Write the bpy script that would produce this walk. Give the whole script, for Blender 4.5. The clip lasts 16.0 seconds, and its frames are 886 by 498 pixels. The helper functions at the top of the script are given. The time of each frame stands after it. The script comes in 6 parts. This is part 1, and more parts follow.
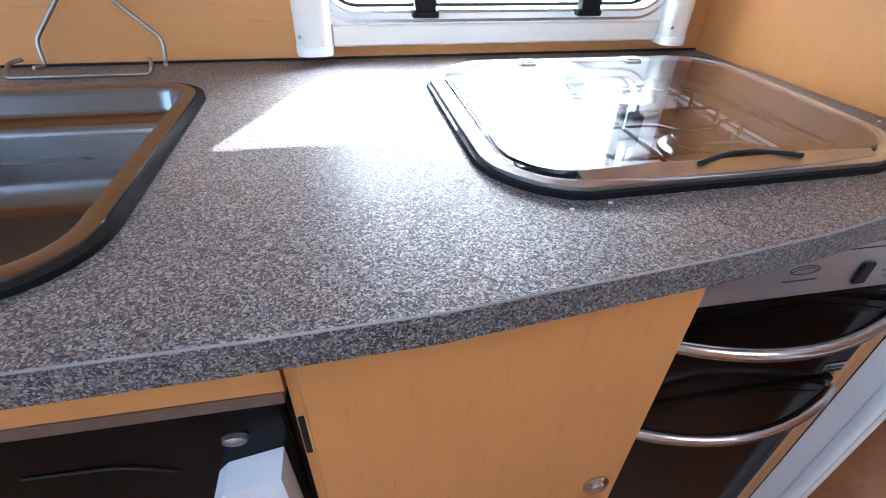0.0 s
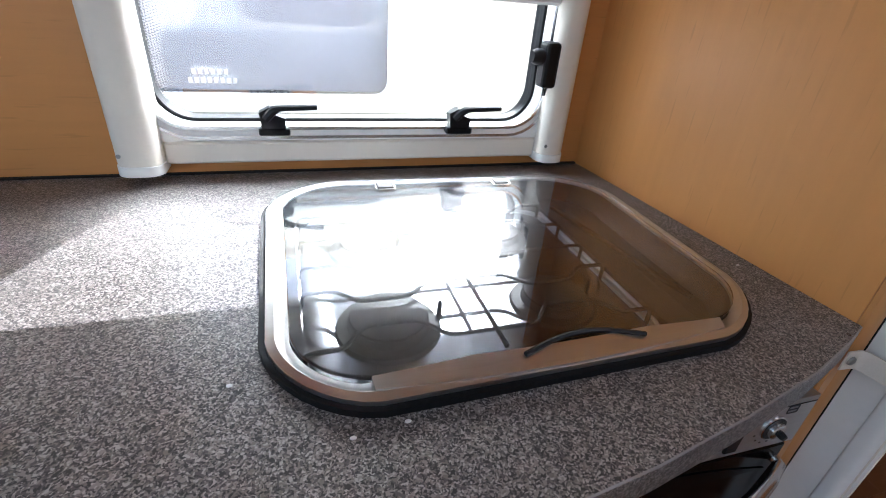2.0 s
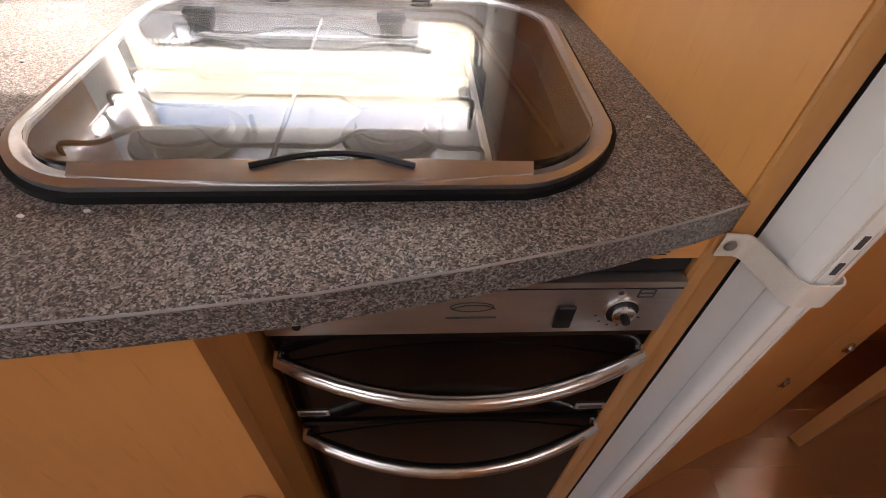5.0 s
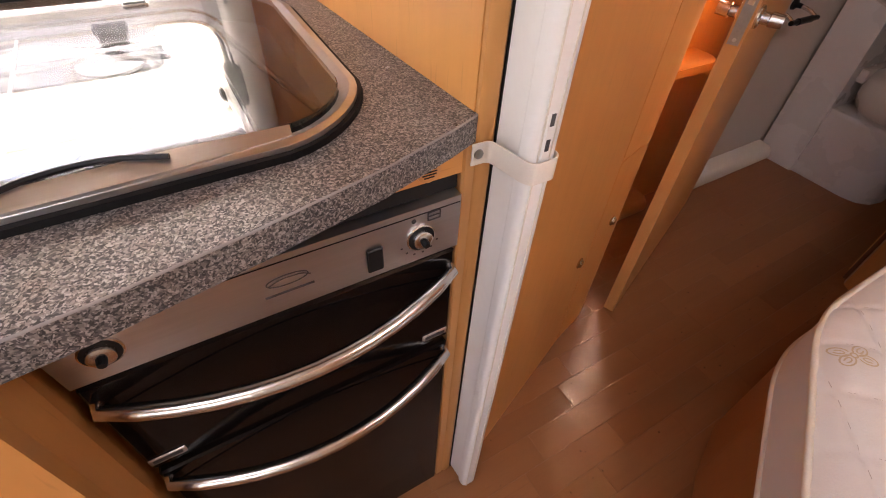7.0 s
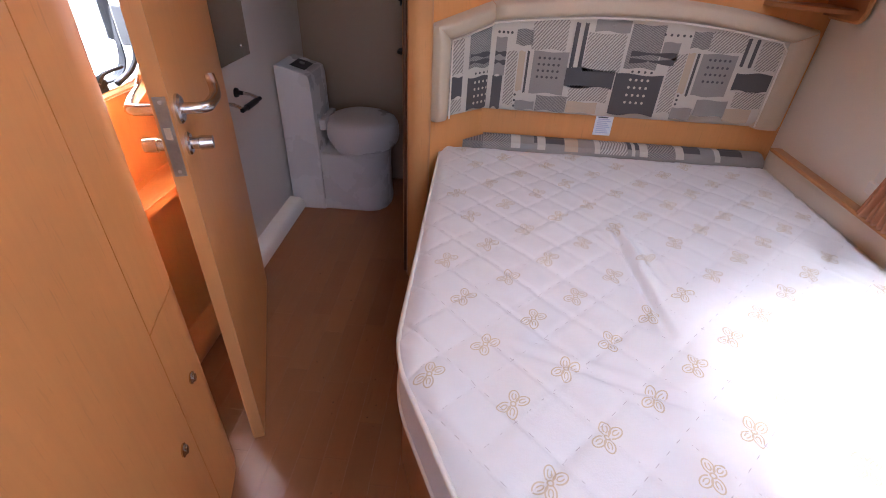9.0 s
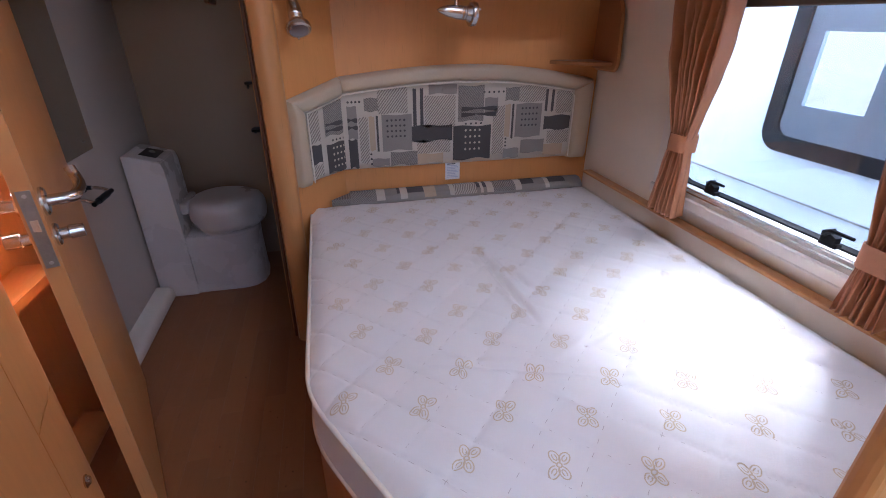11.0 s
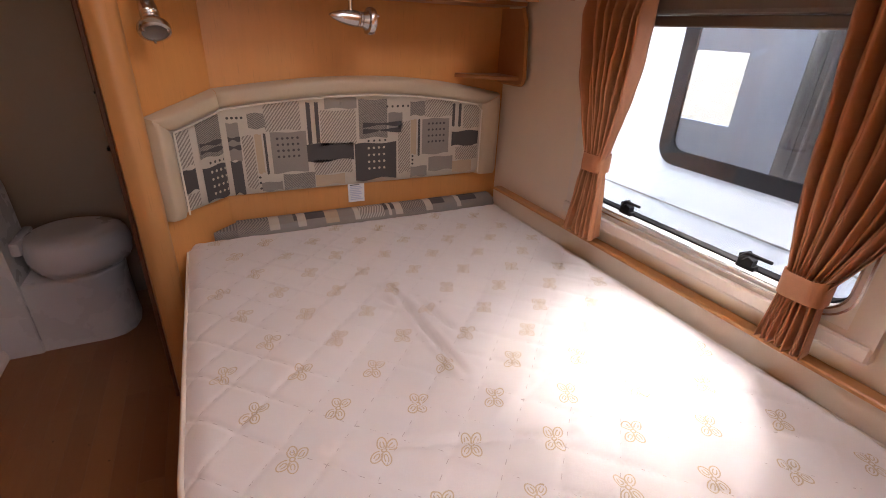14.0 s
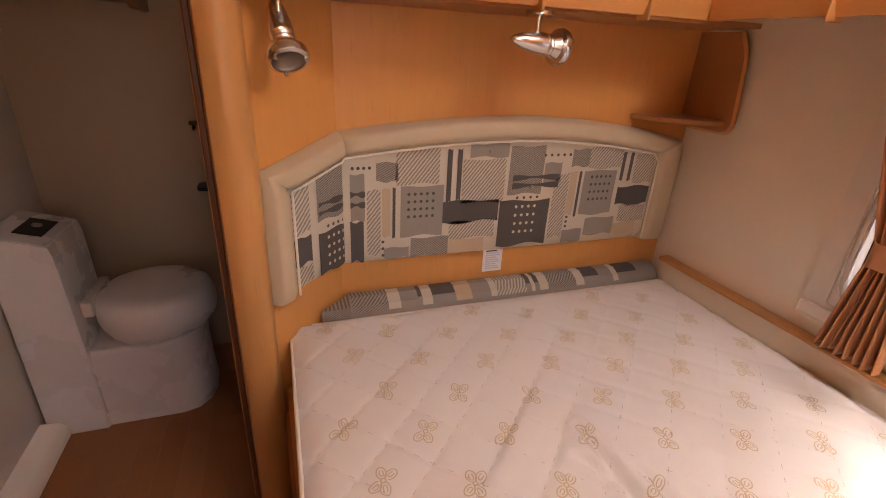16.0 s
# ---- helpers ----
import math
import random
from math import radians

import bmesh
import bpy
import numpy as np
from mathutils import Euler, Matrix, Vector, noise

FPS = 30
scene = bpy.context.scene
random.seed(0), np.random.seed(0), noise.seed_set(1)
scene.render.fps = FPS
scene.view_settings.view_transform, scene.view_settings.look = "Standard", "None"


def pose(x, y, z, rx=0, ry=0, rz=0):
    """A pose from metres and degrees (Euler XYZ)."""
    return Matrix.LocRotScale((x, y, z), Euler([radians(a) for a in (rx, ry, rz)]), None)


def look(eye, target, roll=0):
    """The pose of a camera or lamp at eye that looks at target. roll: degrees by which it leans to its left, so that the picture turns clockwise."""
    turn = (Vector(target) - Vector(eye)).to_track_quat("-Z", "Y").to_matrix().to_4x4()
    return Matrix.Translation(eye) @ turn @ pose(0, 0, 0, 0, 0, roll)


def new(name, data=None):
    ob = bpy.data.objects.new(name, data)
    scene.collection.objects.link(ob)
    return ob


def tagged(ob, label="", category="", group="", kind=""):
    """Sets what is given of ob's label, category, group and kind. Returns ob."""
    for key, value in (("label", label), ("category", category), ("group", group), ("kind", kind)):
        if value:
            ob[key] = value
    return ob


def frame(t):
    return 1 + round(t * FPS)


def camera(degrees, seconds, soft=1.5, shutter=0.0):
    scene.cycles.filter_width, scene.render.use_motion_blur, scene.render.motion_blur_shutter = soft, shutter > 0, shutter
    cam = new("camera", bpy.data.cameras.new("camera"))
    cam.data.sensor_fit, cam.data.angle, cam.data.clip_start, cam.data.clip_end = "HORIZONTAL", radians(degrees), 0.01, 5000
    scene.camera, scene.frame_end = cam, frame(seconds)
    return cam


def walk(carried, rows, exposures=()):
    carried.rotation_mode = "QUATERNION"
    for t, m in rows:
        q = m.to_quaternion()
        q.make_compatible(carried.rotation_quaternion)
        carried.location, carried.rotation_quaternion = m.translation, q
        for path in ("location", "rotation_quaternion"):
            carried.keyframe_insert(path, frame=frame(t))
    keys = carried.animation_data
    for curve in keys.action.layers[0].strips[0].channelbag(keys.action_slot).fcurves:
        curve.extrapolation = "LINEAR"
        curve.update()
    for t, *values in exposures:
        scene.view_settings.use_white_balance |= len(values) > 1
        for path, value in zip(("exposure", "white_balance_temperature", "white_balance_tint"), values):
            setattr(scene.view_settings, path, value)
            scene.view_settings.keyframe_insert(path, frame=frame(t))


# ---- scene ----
cam = camera(87.3, 16.0, soft=1.0)
PATH = [
    (0, (-0.672, -0.864, 1.115), (-0.352, 0.715, -0.07), 1.5),
    (0.5, (-0.589, -0.804, 1.138), (-0.221, 0.813, 0.02), 2.7),
    (1, (-0.551, -0.776, 1.146), (-0.078, 0.85, 0.082), 4.2),
    (1.5, (-0.541, -0.776, 1.16), (-0.067, 0.863, 0.117), 3.6),
    (2, (-0.51, -0.757, 1.175), (0.048, 0.898, 0.201), 4.7),
    (2.5, (-0.468, -0.677, 1.164), (-0.059, 1.009, 0.168), 4.2),
    (3, (-0.395, -0.591, 1.163), (-0.18, 1.069, 0.068), 4.4),
    (3.5, (-0.34, -0.596, 1.195), (-0.269, 1.035, 0.04), 3.7),
    (4, (-0.262, -0.694, 1.175), (-0.379, 0.932, 0.016), 3.3),
    (4.5, (-0.232, -0.749, 1.147), (-0.259, 0.769, -0.155), 2.3),
    (4.7, (-0.229, -0.765, 1.129), (-0.18, 0.678, -0.254), 3.1),
    (6.8, (-0.229, -0.861, 1.105), (0.41, 0.361, -0.344), 2.9),
    (7, (-0.205, -0.849, 1.118), (0.566, 0.353, -0.283), 3.5),
    (7.5, (-0.104, -0.818, 1.156), (1.035, 0.193, -0.14), 3.0),
    (8, (-0.007, -0.859, 1.171), (1.393, -0.2, -0.096), 2.8),
    (8.5, (0.01, -0.88, 1.181), (1.568, -0.548, -0.028), 2.3),
    (9, (-0.012, -0.879, 1.193), (1.637, -0.799, 0.065), 3.1),
    (9.5, (-0.05, -0.871, 1.197), (1.635, -0.944, 0.123), 0.1),
    (10, (-0.093, -0.868, 1.206), (1.632, -1.094, 0.22), -0.7),
    (10.2, (-0.11, -0.858, 1.203), (1.621, -1.143, 0.243), -0.5),
    (12.3, (-0.172, -0.877, 1.223), (1.557, -1.464, 0.406), 1.0),
    (12.5, (-0.172, -0.868, 1.228), (1.543, -1.494, 0.411), 1.1),
    (13, (-0.17, -0.86, 1.218), (1.519, -1.524, 0.376), 1.1),
    (13.5, (-0.108, -0.87, 1.208), (1.539, -1.611, 0.35), 1.6),
    (14, (0.027, -0.905, 1.209), (1.643, -1.715, 0.354), 2.5),
    (14.5, (0.158, -0.935, 1.217), (1.782, -1.762, 0.393), 3.0),
    (15, (0.299, -0.907, 1.217), (1.946, -1.752, 0.461), 3.0),
    (15.5, (0.461, -0.842, 1.228), (2.132, -1.653, 0.488), 2.6),
    (16, (0.563, -0.781, 1.211), (2.286, -1.41, 0.412), 3.2),
]
walk(cam, [(t, look(e, g, r)) for t, e, g, r in PATH], [(0, 2.8, 5150, 11), (0.5, 2.25, 4950, 12), (1.5, 2.0, 5100, 11), (2.5, 1.45, 5900, 10), (3.5, 1.1, 5800, 10), (4.2, 1.65, 6500, 15), (4.7, 1.9, 7000, 19), (6.8, 2.9, 7200, 25), (7.5, 2.8, 7300, 26), (8, 2.95, 6300, 23), (8.5, 3.25, 5900, 21), (9.5, 3.0, 4850, 18), (10.2, 2.65, 4700, 17), (12.5, 2.65, 6500, 22), (14, 2.72, 6700, 23), (15, 2.82, 7400, 26), (16, 3.1, 8000, 29)])

# ---- light ----
SUN_AZ, SUN_EL = radians(22), radians(36)     # from the north, turned towards east
to_sun = Vector((math.sin(SUN_AZ) * math.cos(SUN_EL), math.cos(SUN_AZ) * math.cos(SUN_EL), math.sin(SUN_EL)))
world = bpy.data.worlds.new("sky")
scene.world = world
world.use_nodes = True
wn = world.node_tree
wn.nodes.clear()
sky = wn.nodes.new("ShaderNodeTexSky")
sky.sky_type = 'NISHITA'
sky.sun_disc = False
sky.sun_elevation, sky.sun_rotation = SUN_EL, SUN_AZ
bg = wn.nodes.new("ShaderNodeBackground")
bg.inputs["Strength"].default_value = 0.15
wo = wn.nodes.new("ShaderNodeOutputWorld")
wn.links.new(sky.outputs[0], bg.inputs[0])
wn.links.new(bg.outputs[0], wo.inputs[0])


def lamp(name, kind, m, energy, color, **kw):
    d = bpy.data.lights.new(name, kind)
    d.energy, d.color = energy, color
    for k, v in kw.items():
        if k == "size":
            d.size = v
        if k == "size_y":
            d.shape = 'RECTANGLE'
            d.size_y = v
        if k == "angle":
            d.angle = v
        if k == "spread":
            d.spread = v
    ob = new(name, d)
    ob.matrix_world = m
    return ob


lamp("sun", 'SUN', look(to_sun * 20, (0, 0, 0)), 5.0, (1, 0.95, 0.87), angle=radians(0.5))
# fill lamps added at assumed lounge windows and roof lights, all out of view
lamp("front_window_fill", 'AREA', look((-2.16, -1.0, 1.25), (0, -1.0, 0.9)), 0.3, (0.90, 0.95, 1.0), size=1.5, size_y=0.6)
lamp("lounge_window_fill", 'AREA', look((-1.25, -1.97, 1.2), (-0.9, -0.5, 0.8)), 0.45, (0.90, 0.95, 1.0), size=1.0, size_y=0.55)
lamp("roof_fill", 'AREA', look((-0.75, -1.15, 1.93), (-0.75, -1.15, 0)), 0.65, (0.92, 0.96, 1.0), size=0.5, size_y=0.5)
lamp("bedroom_roof_fill", 'AREA', look((0.58, -1.50, 1.93), (0.58, -1.50, 0)), 1.0, (0.97, 0.97, 1.0), size=0.42, size_y=0.42)
# lamps added over the gaps between the caravans, on top of the sky's own light
lamp("caravan_gap_sky_boost", 'AREA', look((0.8, -2.29, 2.06), (0.8, -2.292, 0)), 6.0, (0.93, 0.96, 1.0), size=2.6, size_y=0.42)
lamp("caravan_gap_sky_boost", 'AREA', look((0.2, 0.5, 2.06), (0.2, 0.502, 0)), 34.0, (0.93, 0.96, 1.0), size=3.0, size_y=0.8)
lamp("washroom_window_daylight", 'AREA', look((1.057, 0.012, 1.0), (1.0, -1.0, 0.85)), 0.6, (1.0, 0.97, 0.92), size=0.24, size_y=0.32)
# added lamp standing in for sunlight off the neighbouring caravan's window pane
lamp("pane_glint_stand_in", 'AREA', look((0.98, -2.47, 1.72), (0.58, -1.68, 0.54)), 0.13, (1, 0.96, 0.9), size=0.07, size_y=0.07, spread=radians(27))

# ---- materials ----


def nodes_of(name):
    m = bpy.data.materials.new(name)
    m.use_nodes = True
    t = m.node_tree
    return m, t, t.nodes["Principled BSDF"]


def link(t, a, b):
    t.links.new(a, b)


def noise_tex(t, vec, scale, detail=3, rough=0.55):
    n = t.nodes.new("ShaderNodeTexNoise")
    n.inputs["Scale"].default_value, n.inputs["Detail"].default_value, n.inputs["Roughness"].default_value = scale, detail, rough
    link(t, vec, n.inputs["Vector"])
    return n.outputs["Fac"]


def coords(t, stretch=(1, 1, 1), random_offset=False):
    c = t.nodes.new("ShaderNodeTexCoord")
    m = t.nodes.new("ShaderNodeMapping")
    m.inputs["Scale"].default_value = stretch
    link(t, c.outputs["Object"], m.inputs["Vector"])
    if random_offset:
        oi = t.nodes.new("ShaderNodeObjectInfo")
        mul = t.nodes.new("ShaderNodeMath")
        mul.operation = 'MULTIPLY'
        mul.inputs[1].default_value = 40
        link(t, oi.outputs["Random"], mul.inputs[0])
        link(t, mul.outputs[0], m.inputs["Location"])
    return m.outputs["Vector"]


def math_node(t, op, a, b):
    n = t.nodes.new("ShaderNodeMath")
    n.operation = op
    for i, v in enumerate((a, b)):
        if isinstance(v, (int, float)):
            n.inputs[i].default_value = v
        else:
            link(t, v, n.inputs[i])
    return n.outputs[0]


def mix_col(t, fac, a, b, blend='MIX'):
    n = t.nodes.new("ShaderNodeMix")
    n.data_type, n.blend_type = 'RGBA', blend
    for s, v in ((n.inputs[0], fac), (n.inputs[6], a), (n.inputs[7], b)):
        if isinstance(v, (int, float)):
            s.default_value = v
        elif isinstance(v, tuple):
            s.default_value = (*v, 1)
        else:
            link(t, v, s)
    return n.outputs[2]


def ramp(t, fac, stops, constant=False):
    n = t.nodes.new("ShaderNodeValToRGB")
    e = n.color_ramp.elements
    while len(e) < len(stops):
        e.new(0.5)
    for el, (p, c) in zip(e, stops):
        el.position, el.color = p, (*c, 1)
    if constant:
        n.color_ramp.interpolation = 'CONSTANT'
    link(t, fac, n.inputs[0])
    return n.outputs[0]


def bump_to(t, p, height, strength, distance=0.001):
    b = t.nodes.new("ShaderNodeBump")
    b.inputs["Strength"].default_value, b.inputs["Distance"].default_value = strength, distance
    link(t, height, b.inputs["Height"])
    link(t, b.outputs[0], p.inputs["Normal"])


def mat(name, col, rough=0.5, metal=0.0, big=6.0, var=0.12, fine=150.0, fvar=0.06, bump=0.1, stretch=(1, 1, 1), rvar=0.1, coat=0.0, rnd=False, dist=0.001):
    """A surface with two scales of variation in colour, gloss and relief."""
    m, t, p = nodes_of(name)
    v = coords(t, stretch, rnd)
    a, b = noise_tex(t, v, big, 4), noise_tex(t, v, fine, 3)
    f = math_node(t, 'ADD', math_node(t, 'MULTIPLY', math_node(t, 'SUBTRACT', a, 0.5), var * 2), math_node(t, 'MULTIPLY', math_node(t, 'SUBTRACT', b, 0.5), fvar * 2))
    k = math_node(t, 'ADD', f, 1.0)
    if rnd:
        oi = t.nodes.new("ShaderNodeObjectInfo")
        k = math_node(t, 'ADD', k, math_node(t, 'MULTIPLY', math_node(t, 'SUBTRACT', oi.outputs["Random"], 0.5), 0.3))
    s = t.nodes.new("ShaderNodeVectorMath")
    s.operation = 'SCALE'
    s.inputs[0].default_value = col
    link(t, k, s.inputs["Scale"])
    link(t, s.outputs[0], p.inputs["Base Color"])
    r = math_node(t, 'ADD', rough - rvar / 2, math_node(t, 'MULTIPLY', a, rvar))
    link(t, r, p.inputs["Roughness"])
    p.inputs["Metallic"].default_value = metal
    p.inputs["Coat Weight"].default_value = coat
    if bump:
        bump_to(t, p, b, bump, dist)
    return m


def wood(name, col, stretch, rough=0.38, rnd=False):
    """Beech foil: soft clouding, long grain and short dark flecks."""
    m, t, p = nodes_of(name)
    v = coords(t, (1, 1, 1), rnd)
    g = coords(t, stretch, rnd)
    cloud, grain, fleck = noise_tex(t, v, 3.5, 4), noise_tex(t, g, 60, 4, 0.6), noise_tex(t, g, 230, 2, 0.4)
    f = math_node(t, 'ADD', math_node(t, 'MULTIPLY', math_node(t, 'SUBTRACT', cloud, 0.5), 0.22), math_node(t, 'MULTIPLY', math_node(t, 'SUBTRACT', grain, 0.5), 0.16))
    k = math_node(t, 'ADD', f, 1.0)
    if rnd:
        oi = t.nodes.new("ShaderNodeObjectInfo")
        k = math_node(t, 'ADD', k, math_node(t, 'MULTIPLY', math_node(t, 'SUBTRACT', oi.outputs["Random"], 0.5), 0.2))
    s = t.nodes.new("ShaderNodeVectorMath")
    s.operation = 'SCALE'
    s.inputs[0].default_value = col
    link(t, k, s.inputs["Scale"])
    dark = tuple(c * 0.72 for c in col)
    fl = ramp(t, fleck, [(0.66, (0, 0, 0)), (0.74, (1, 1, 1))])
    c = mix_col(t, math_node(t, 'MULTIPLY', fl, 0.45), s.outputs[0], dark)
    link(t, c, p.inputs["Base Color"])
    link(t, math_node(t, 'ADD', rough - 0.06, math_node(t, 'MULTIPLY', cloud, 0.14)), p.inputs["Roughness"])
    p.inputs["Specular IOR Level"].default_value = 0.4
    bump_to(t, p, grain, 0.06)
    return m


BEECH = (0.60, 0.27, 0.080)
M_WOOD = wood("beech_foil_upright", BEECH, (1, 1, 0.07))
M_WOOD_H = wood("beech_foil_level", BEECH, (0.07, 1, 1))
M_WOOD_Y = wood("beech_foil_across", BEECH, (1, 0.07, 1))
# the same beech with shade put into its colour, for undersides and inner sides
M_WOOD_SHADE = wood("shaded_side_beech", (0.36, 0.15, 0.05), (1, 1, 0.07))
# shadow painted as near-black beech: door rebate and wardrobe's end edge
M_EDGE_SHADE = wood("shadowed_edge_beech", (0.10, 0.032, 0.012), (1, 1, 0.07))
M_EDGE = wood("solid_beech_lipping", (0.52, 0.25, 0.085), (1, 1, 0.05), 0.3)
M_PLANK = wood("laminate_plank", (0.29, 0.118, 0.044), (0.06, 1, 1), 0.33, True)
M_FLOOR = wood("laminate_floor", (0.31, 0.15, 0.066), (0.06, 1, 1), 0.4)
M_CREAM = mat("cream_wall_board", (0.78, 0.70, 0.57), 0.55, big=3, var=0.05, fine=260, fvar=0.04, bump=0.12)
M_GREYWALL = mat("pale_washroom_wall_board", (0.56, 0.49, 0.42), 0.5, big=3, var=0.05, fine=240, fvar=0.04, bump=0.1)
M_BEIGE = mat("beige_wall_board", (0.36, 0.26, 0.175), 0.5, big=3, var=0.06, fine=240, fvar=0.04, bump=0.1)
M_WHITE = mat("white_plastic", (0.80, 0.79, 0.76), 0.35, big=5, var=0.04, fine=90, fvar=0.03, bump=0.05)
M_IVORY = mat("ivory_plastic", (0.74, 0.69, 0.60), 0.4, big=5, var=0.05, fine=90, fvar=0.03, bump=0.05)
M_CERAMIC = mat("white_moulded_plastic", (0.60, 0.56, 0.52), 0.28, big=4, var=0.04, fine=60, fvar=0.02, bump=0.03)
M_STEEL = mat("brushed_steel", (0.56, 0.555, 0.55), 0.34, 1.0, big=9, var=0.1, fine=300, fvar=0.1, bump=0.12, stretch=(0.06, 1, 1), rvar=0.2)
M_CHROME = mat("satin_chrome", (0.66, 0.65, 0.63), 0.22, 1.0, big=20, var=0.06, fine=200, fvar=0.05, bump=0.03)
M_ALU = mat("bright_aluminium", (0.75, 0.75, 0.74), 0.25, 1.0, big=10, var=0.06, fine=300, fvar=0.05, bump=0.05)
M_BLACK = mat("black_plastic", (0.0063, 0.0063, 0.007), 0.38, big=12, var=0.2, fine=200, fvar=0.15, bump=0.08)
M_RUBBER = mat("black_rubber", (0.0056, 0.0056, 0.006), 0.6, big=15, var=0.3, fine=300, fvar=0.3, bump=0.2)
M_BURNER = mat("burner_enamel", (0.006, 0.0055, 0.005), 0.5, 0.0, big=30, var=0.4, fine=200, fvar=0.3, bump=0.25)
M_OVEN = mat("dark_oven_glass", (0.0056, 0.0042, 0.0038), 0.10, big=8, var=0.2, fine=60, fvar=0.1, bump=0.0)
M_FRIDGE = mat("black_fridge_door", (0.0028, 0.0028, 0.0031), 0.2, big=8, var=0.2, fine=90, fvar=0.1, bump=0.03)
for m_, sp_ in ((M_OVEN, 0.12), (M_FRIDGE, 0.1), (M_BLACK, 0.25), (M_RUBBER, 0.2), (M_BURNER, 0.12)):
    m_.node_tree.nodes["Principled BSDF"].inputs["Specular IOR Level"].default_value = sp_
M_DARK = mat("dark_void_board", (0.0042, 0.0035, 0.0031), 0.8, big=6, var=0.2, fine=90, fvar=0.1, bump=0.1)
M_PAPER = mat("paper", (0.72, 0.73, 0.74), 0.7, big=20, var=0.05, fine=300, fvar=0.05, bump=0.05)
M_NAVY = mat("navy_print", (0.02, 0.035, 0.10), 0.5, big=20, var=0.1, fine=300, fvar=0.1, bump=0.02)
M_INK = mat("dark_print", (0.05, 0.05, 0.055), 0.6, big=20, var=0.1, fine=200, fvar=0.1, bump=0.0)
M_VINYL = mat("cream_padded_vinyl", (0.50, 0.40, 0.27), 0.5, big=9, var=0.08, fine=420, fvar=0.06, bump=0.3)
M_PIPING = mat("ivory_piping_cord", (0.72, 0.66, 0.55), 0.6, big=20, var=0.1, fine=600, fvar=0.1, bump=0.3)
M_STRAP = mat("cream_strap", (0.74, 0.68, 0.60), 0.55, big=20, var=0.06, fine=500, fvar=0.06, bump=0.3)
M_CURTAIN = mat("rust_curtain_cloth", (0.44, 0.19, 0.085), 0.42, big=9, var=0.14, fine=900, fvar=0.22, bump=0.35, stretch=(1, 1, 0.4))
M_BLIND = mat("taupe_blind_cloth", (0.13, 0.10, 0.075), 0.7, big=9, var=0.1, fine=400, fvar=0.1, bump=0.2)
M_MIRROR = mat("mirror_silver", (0.86, 0.87, 0.86), 0.03, 1.0, big=5, var=0.02, fine=60, fvar=0.01, bump=0, rvar=0.03)
M_OUT = mat("white_caravan_skin", (0.70, 0.735, 0.76), 0.35, big=2, var=0.04, fine=40, fvar=0.02, bump=0.06)
M_OUTC = mat("cream_caravan_skin", (0.74, 0.64, 0.46), 0.35, big=2, var=0.04, fine=40, fvar=0.02, bump=0.06)
M_GRASS = mat("gravel_and_grass", (0.13, 0.12, 0.08), 0.9, big=1.5, var=0.4, fine=60, fvar=0.4, bump=0.6, dist=0.02)
M_ORANGE = mat("warm_furniture_board", (0.42, 0.20, 0.08), 0.5, big=5, var=0.1, fine=90, fvar=0.05, bump=0.05)
M_VOILE = mat("grey_blue_curtain_cloth", (0.48, 0.51, 0.62), 0.7, big=8, var=0.12, fine=300, fvar=0.1, bump=0.2)
M_MAUVE = mat("mauve_grey_blind_cloth", (0.19, 0.16, 0.158), 0.7, big=6, var=0.2, fine=200, fvar=0.1, bump=0.2)
M_SCREW = mat("dull_screw_metal", (0.35, 0.34, 0.32), 0.4, 1.0, big=60, var=0.2, fine=300, fvar=0.1, bump=0.1)
M_GOLD = mat("tan_embroidery_thread", (0.575, 0.47, 0.31), 0.55, big=14, var=0.18, fine=900, fvar=0.2, bump=0.3)
M_STITCH = mat("quilt_thread", (0.46, 0.41, 0.36), 0.7, big=14, var=0.15, fine=900, fvar=0.2, bump=0.3)


def mat_tick(name):
    m, t, p = nodes_of(name)
    v = coords(t)
    a, w = noise_tex(t, v, 3.0, 4), noise_tex(t, v, 420, 3)
    stain = ramp(t, noise_tex(t, v, 1.7, 5, 0.6), [(0.52, (0, 0, 0)), (0.75, (1, 1, 1))])
    c = mix_col(t, a, (0.69, 0.665, 0.62), (0.755, 0.73, 0.685))
    c = mix_col(t, math_node(t, 'MULTIPLY', stain, 0.25), c, (0.66, 0.55, 0.44))
    link(t, c, p.inputs["Base Color"])
    p.inputs["Roughness"].default_value = 0.55
    p.inputs["Sheen Weight"].default_value = 0.15
    bump_to(t, p, math_node(t, 'ADD', w, math_node(t, 'MULTIPLY', noise_tex(t, v, 24, 4, 0.6), 3.0)), 0.3, 0.0015)
    return m


M_TICK = mat_tick("damask_mattress_cloth")


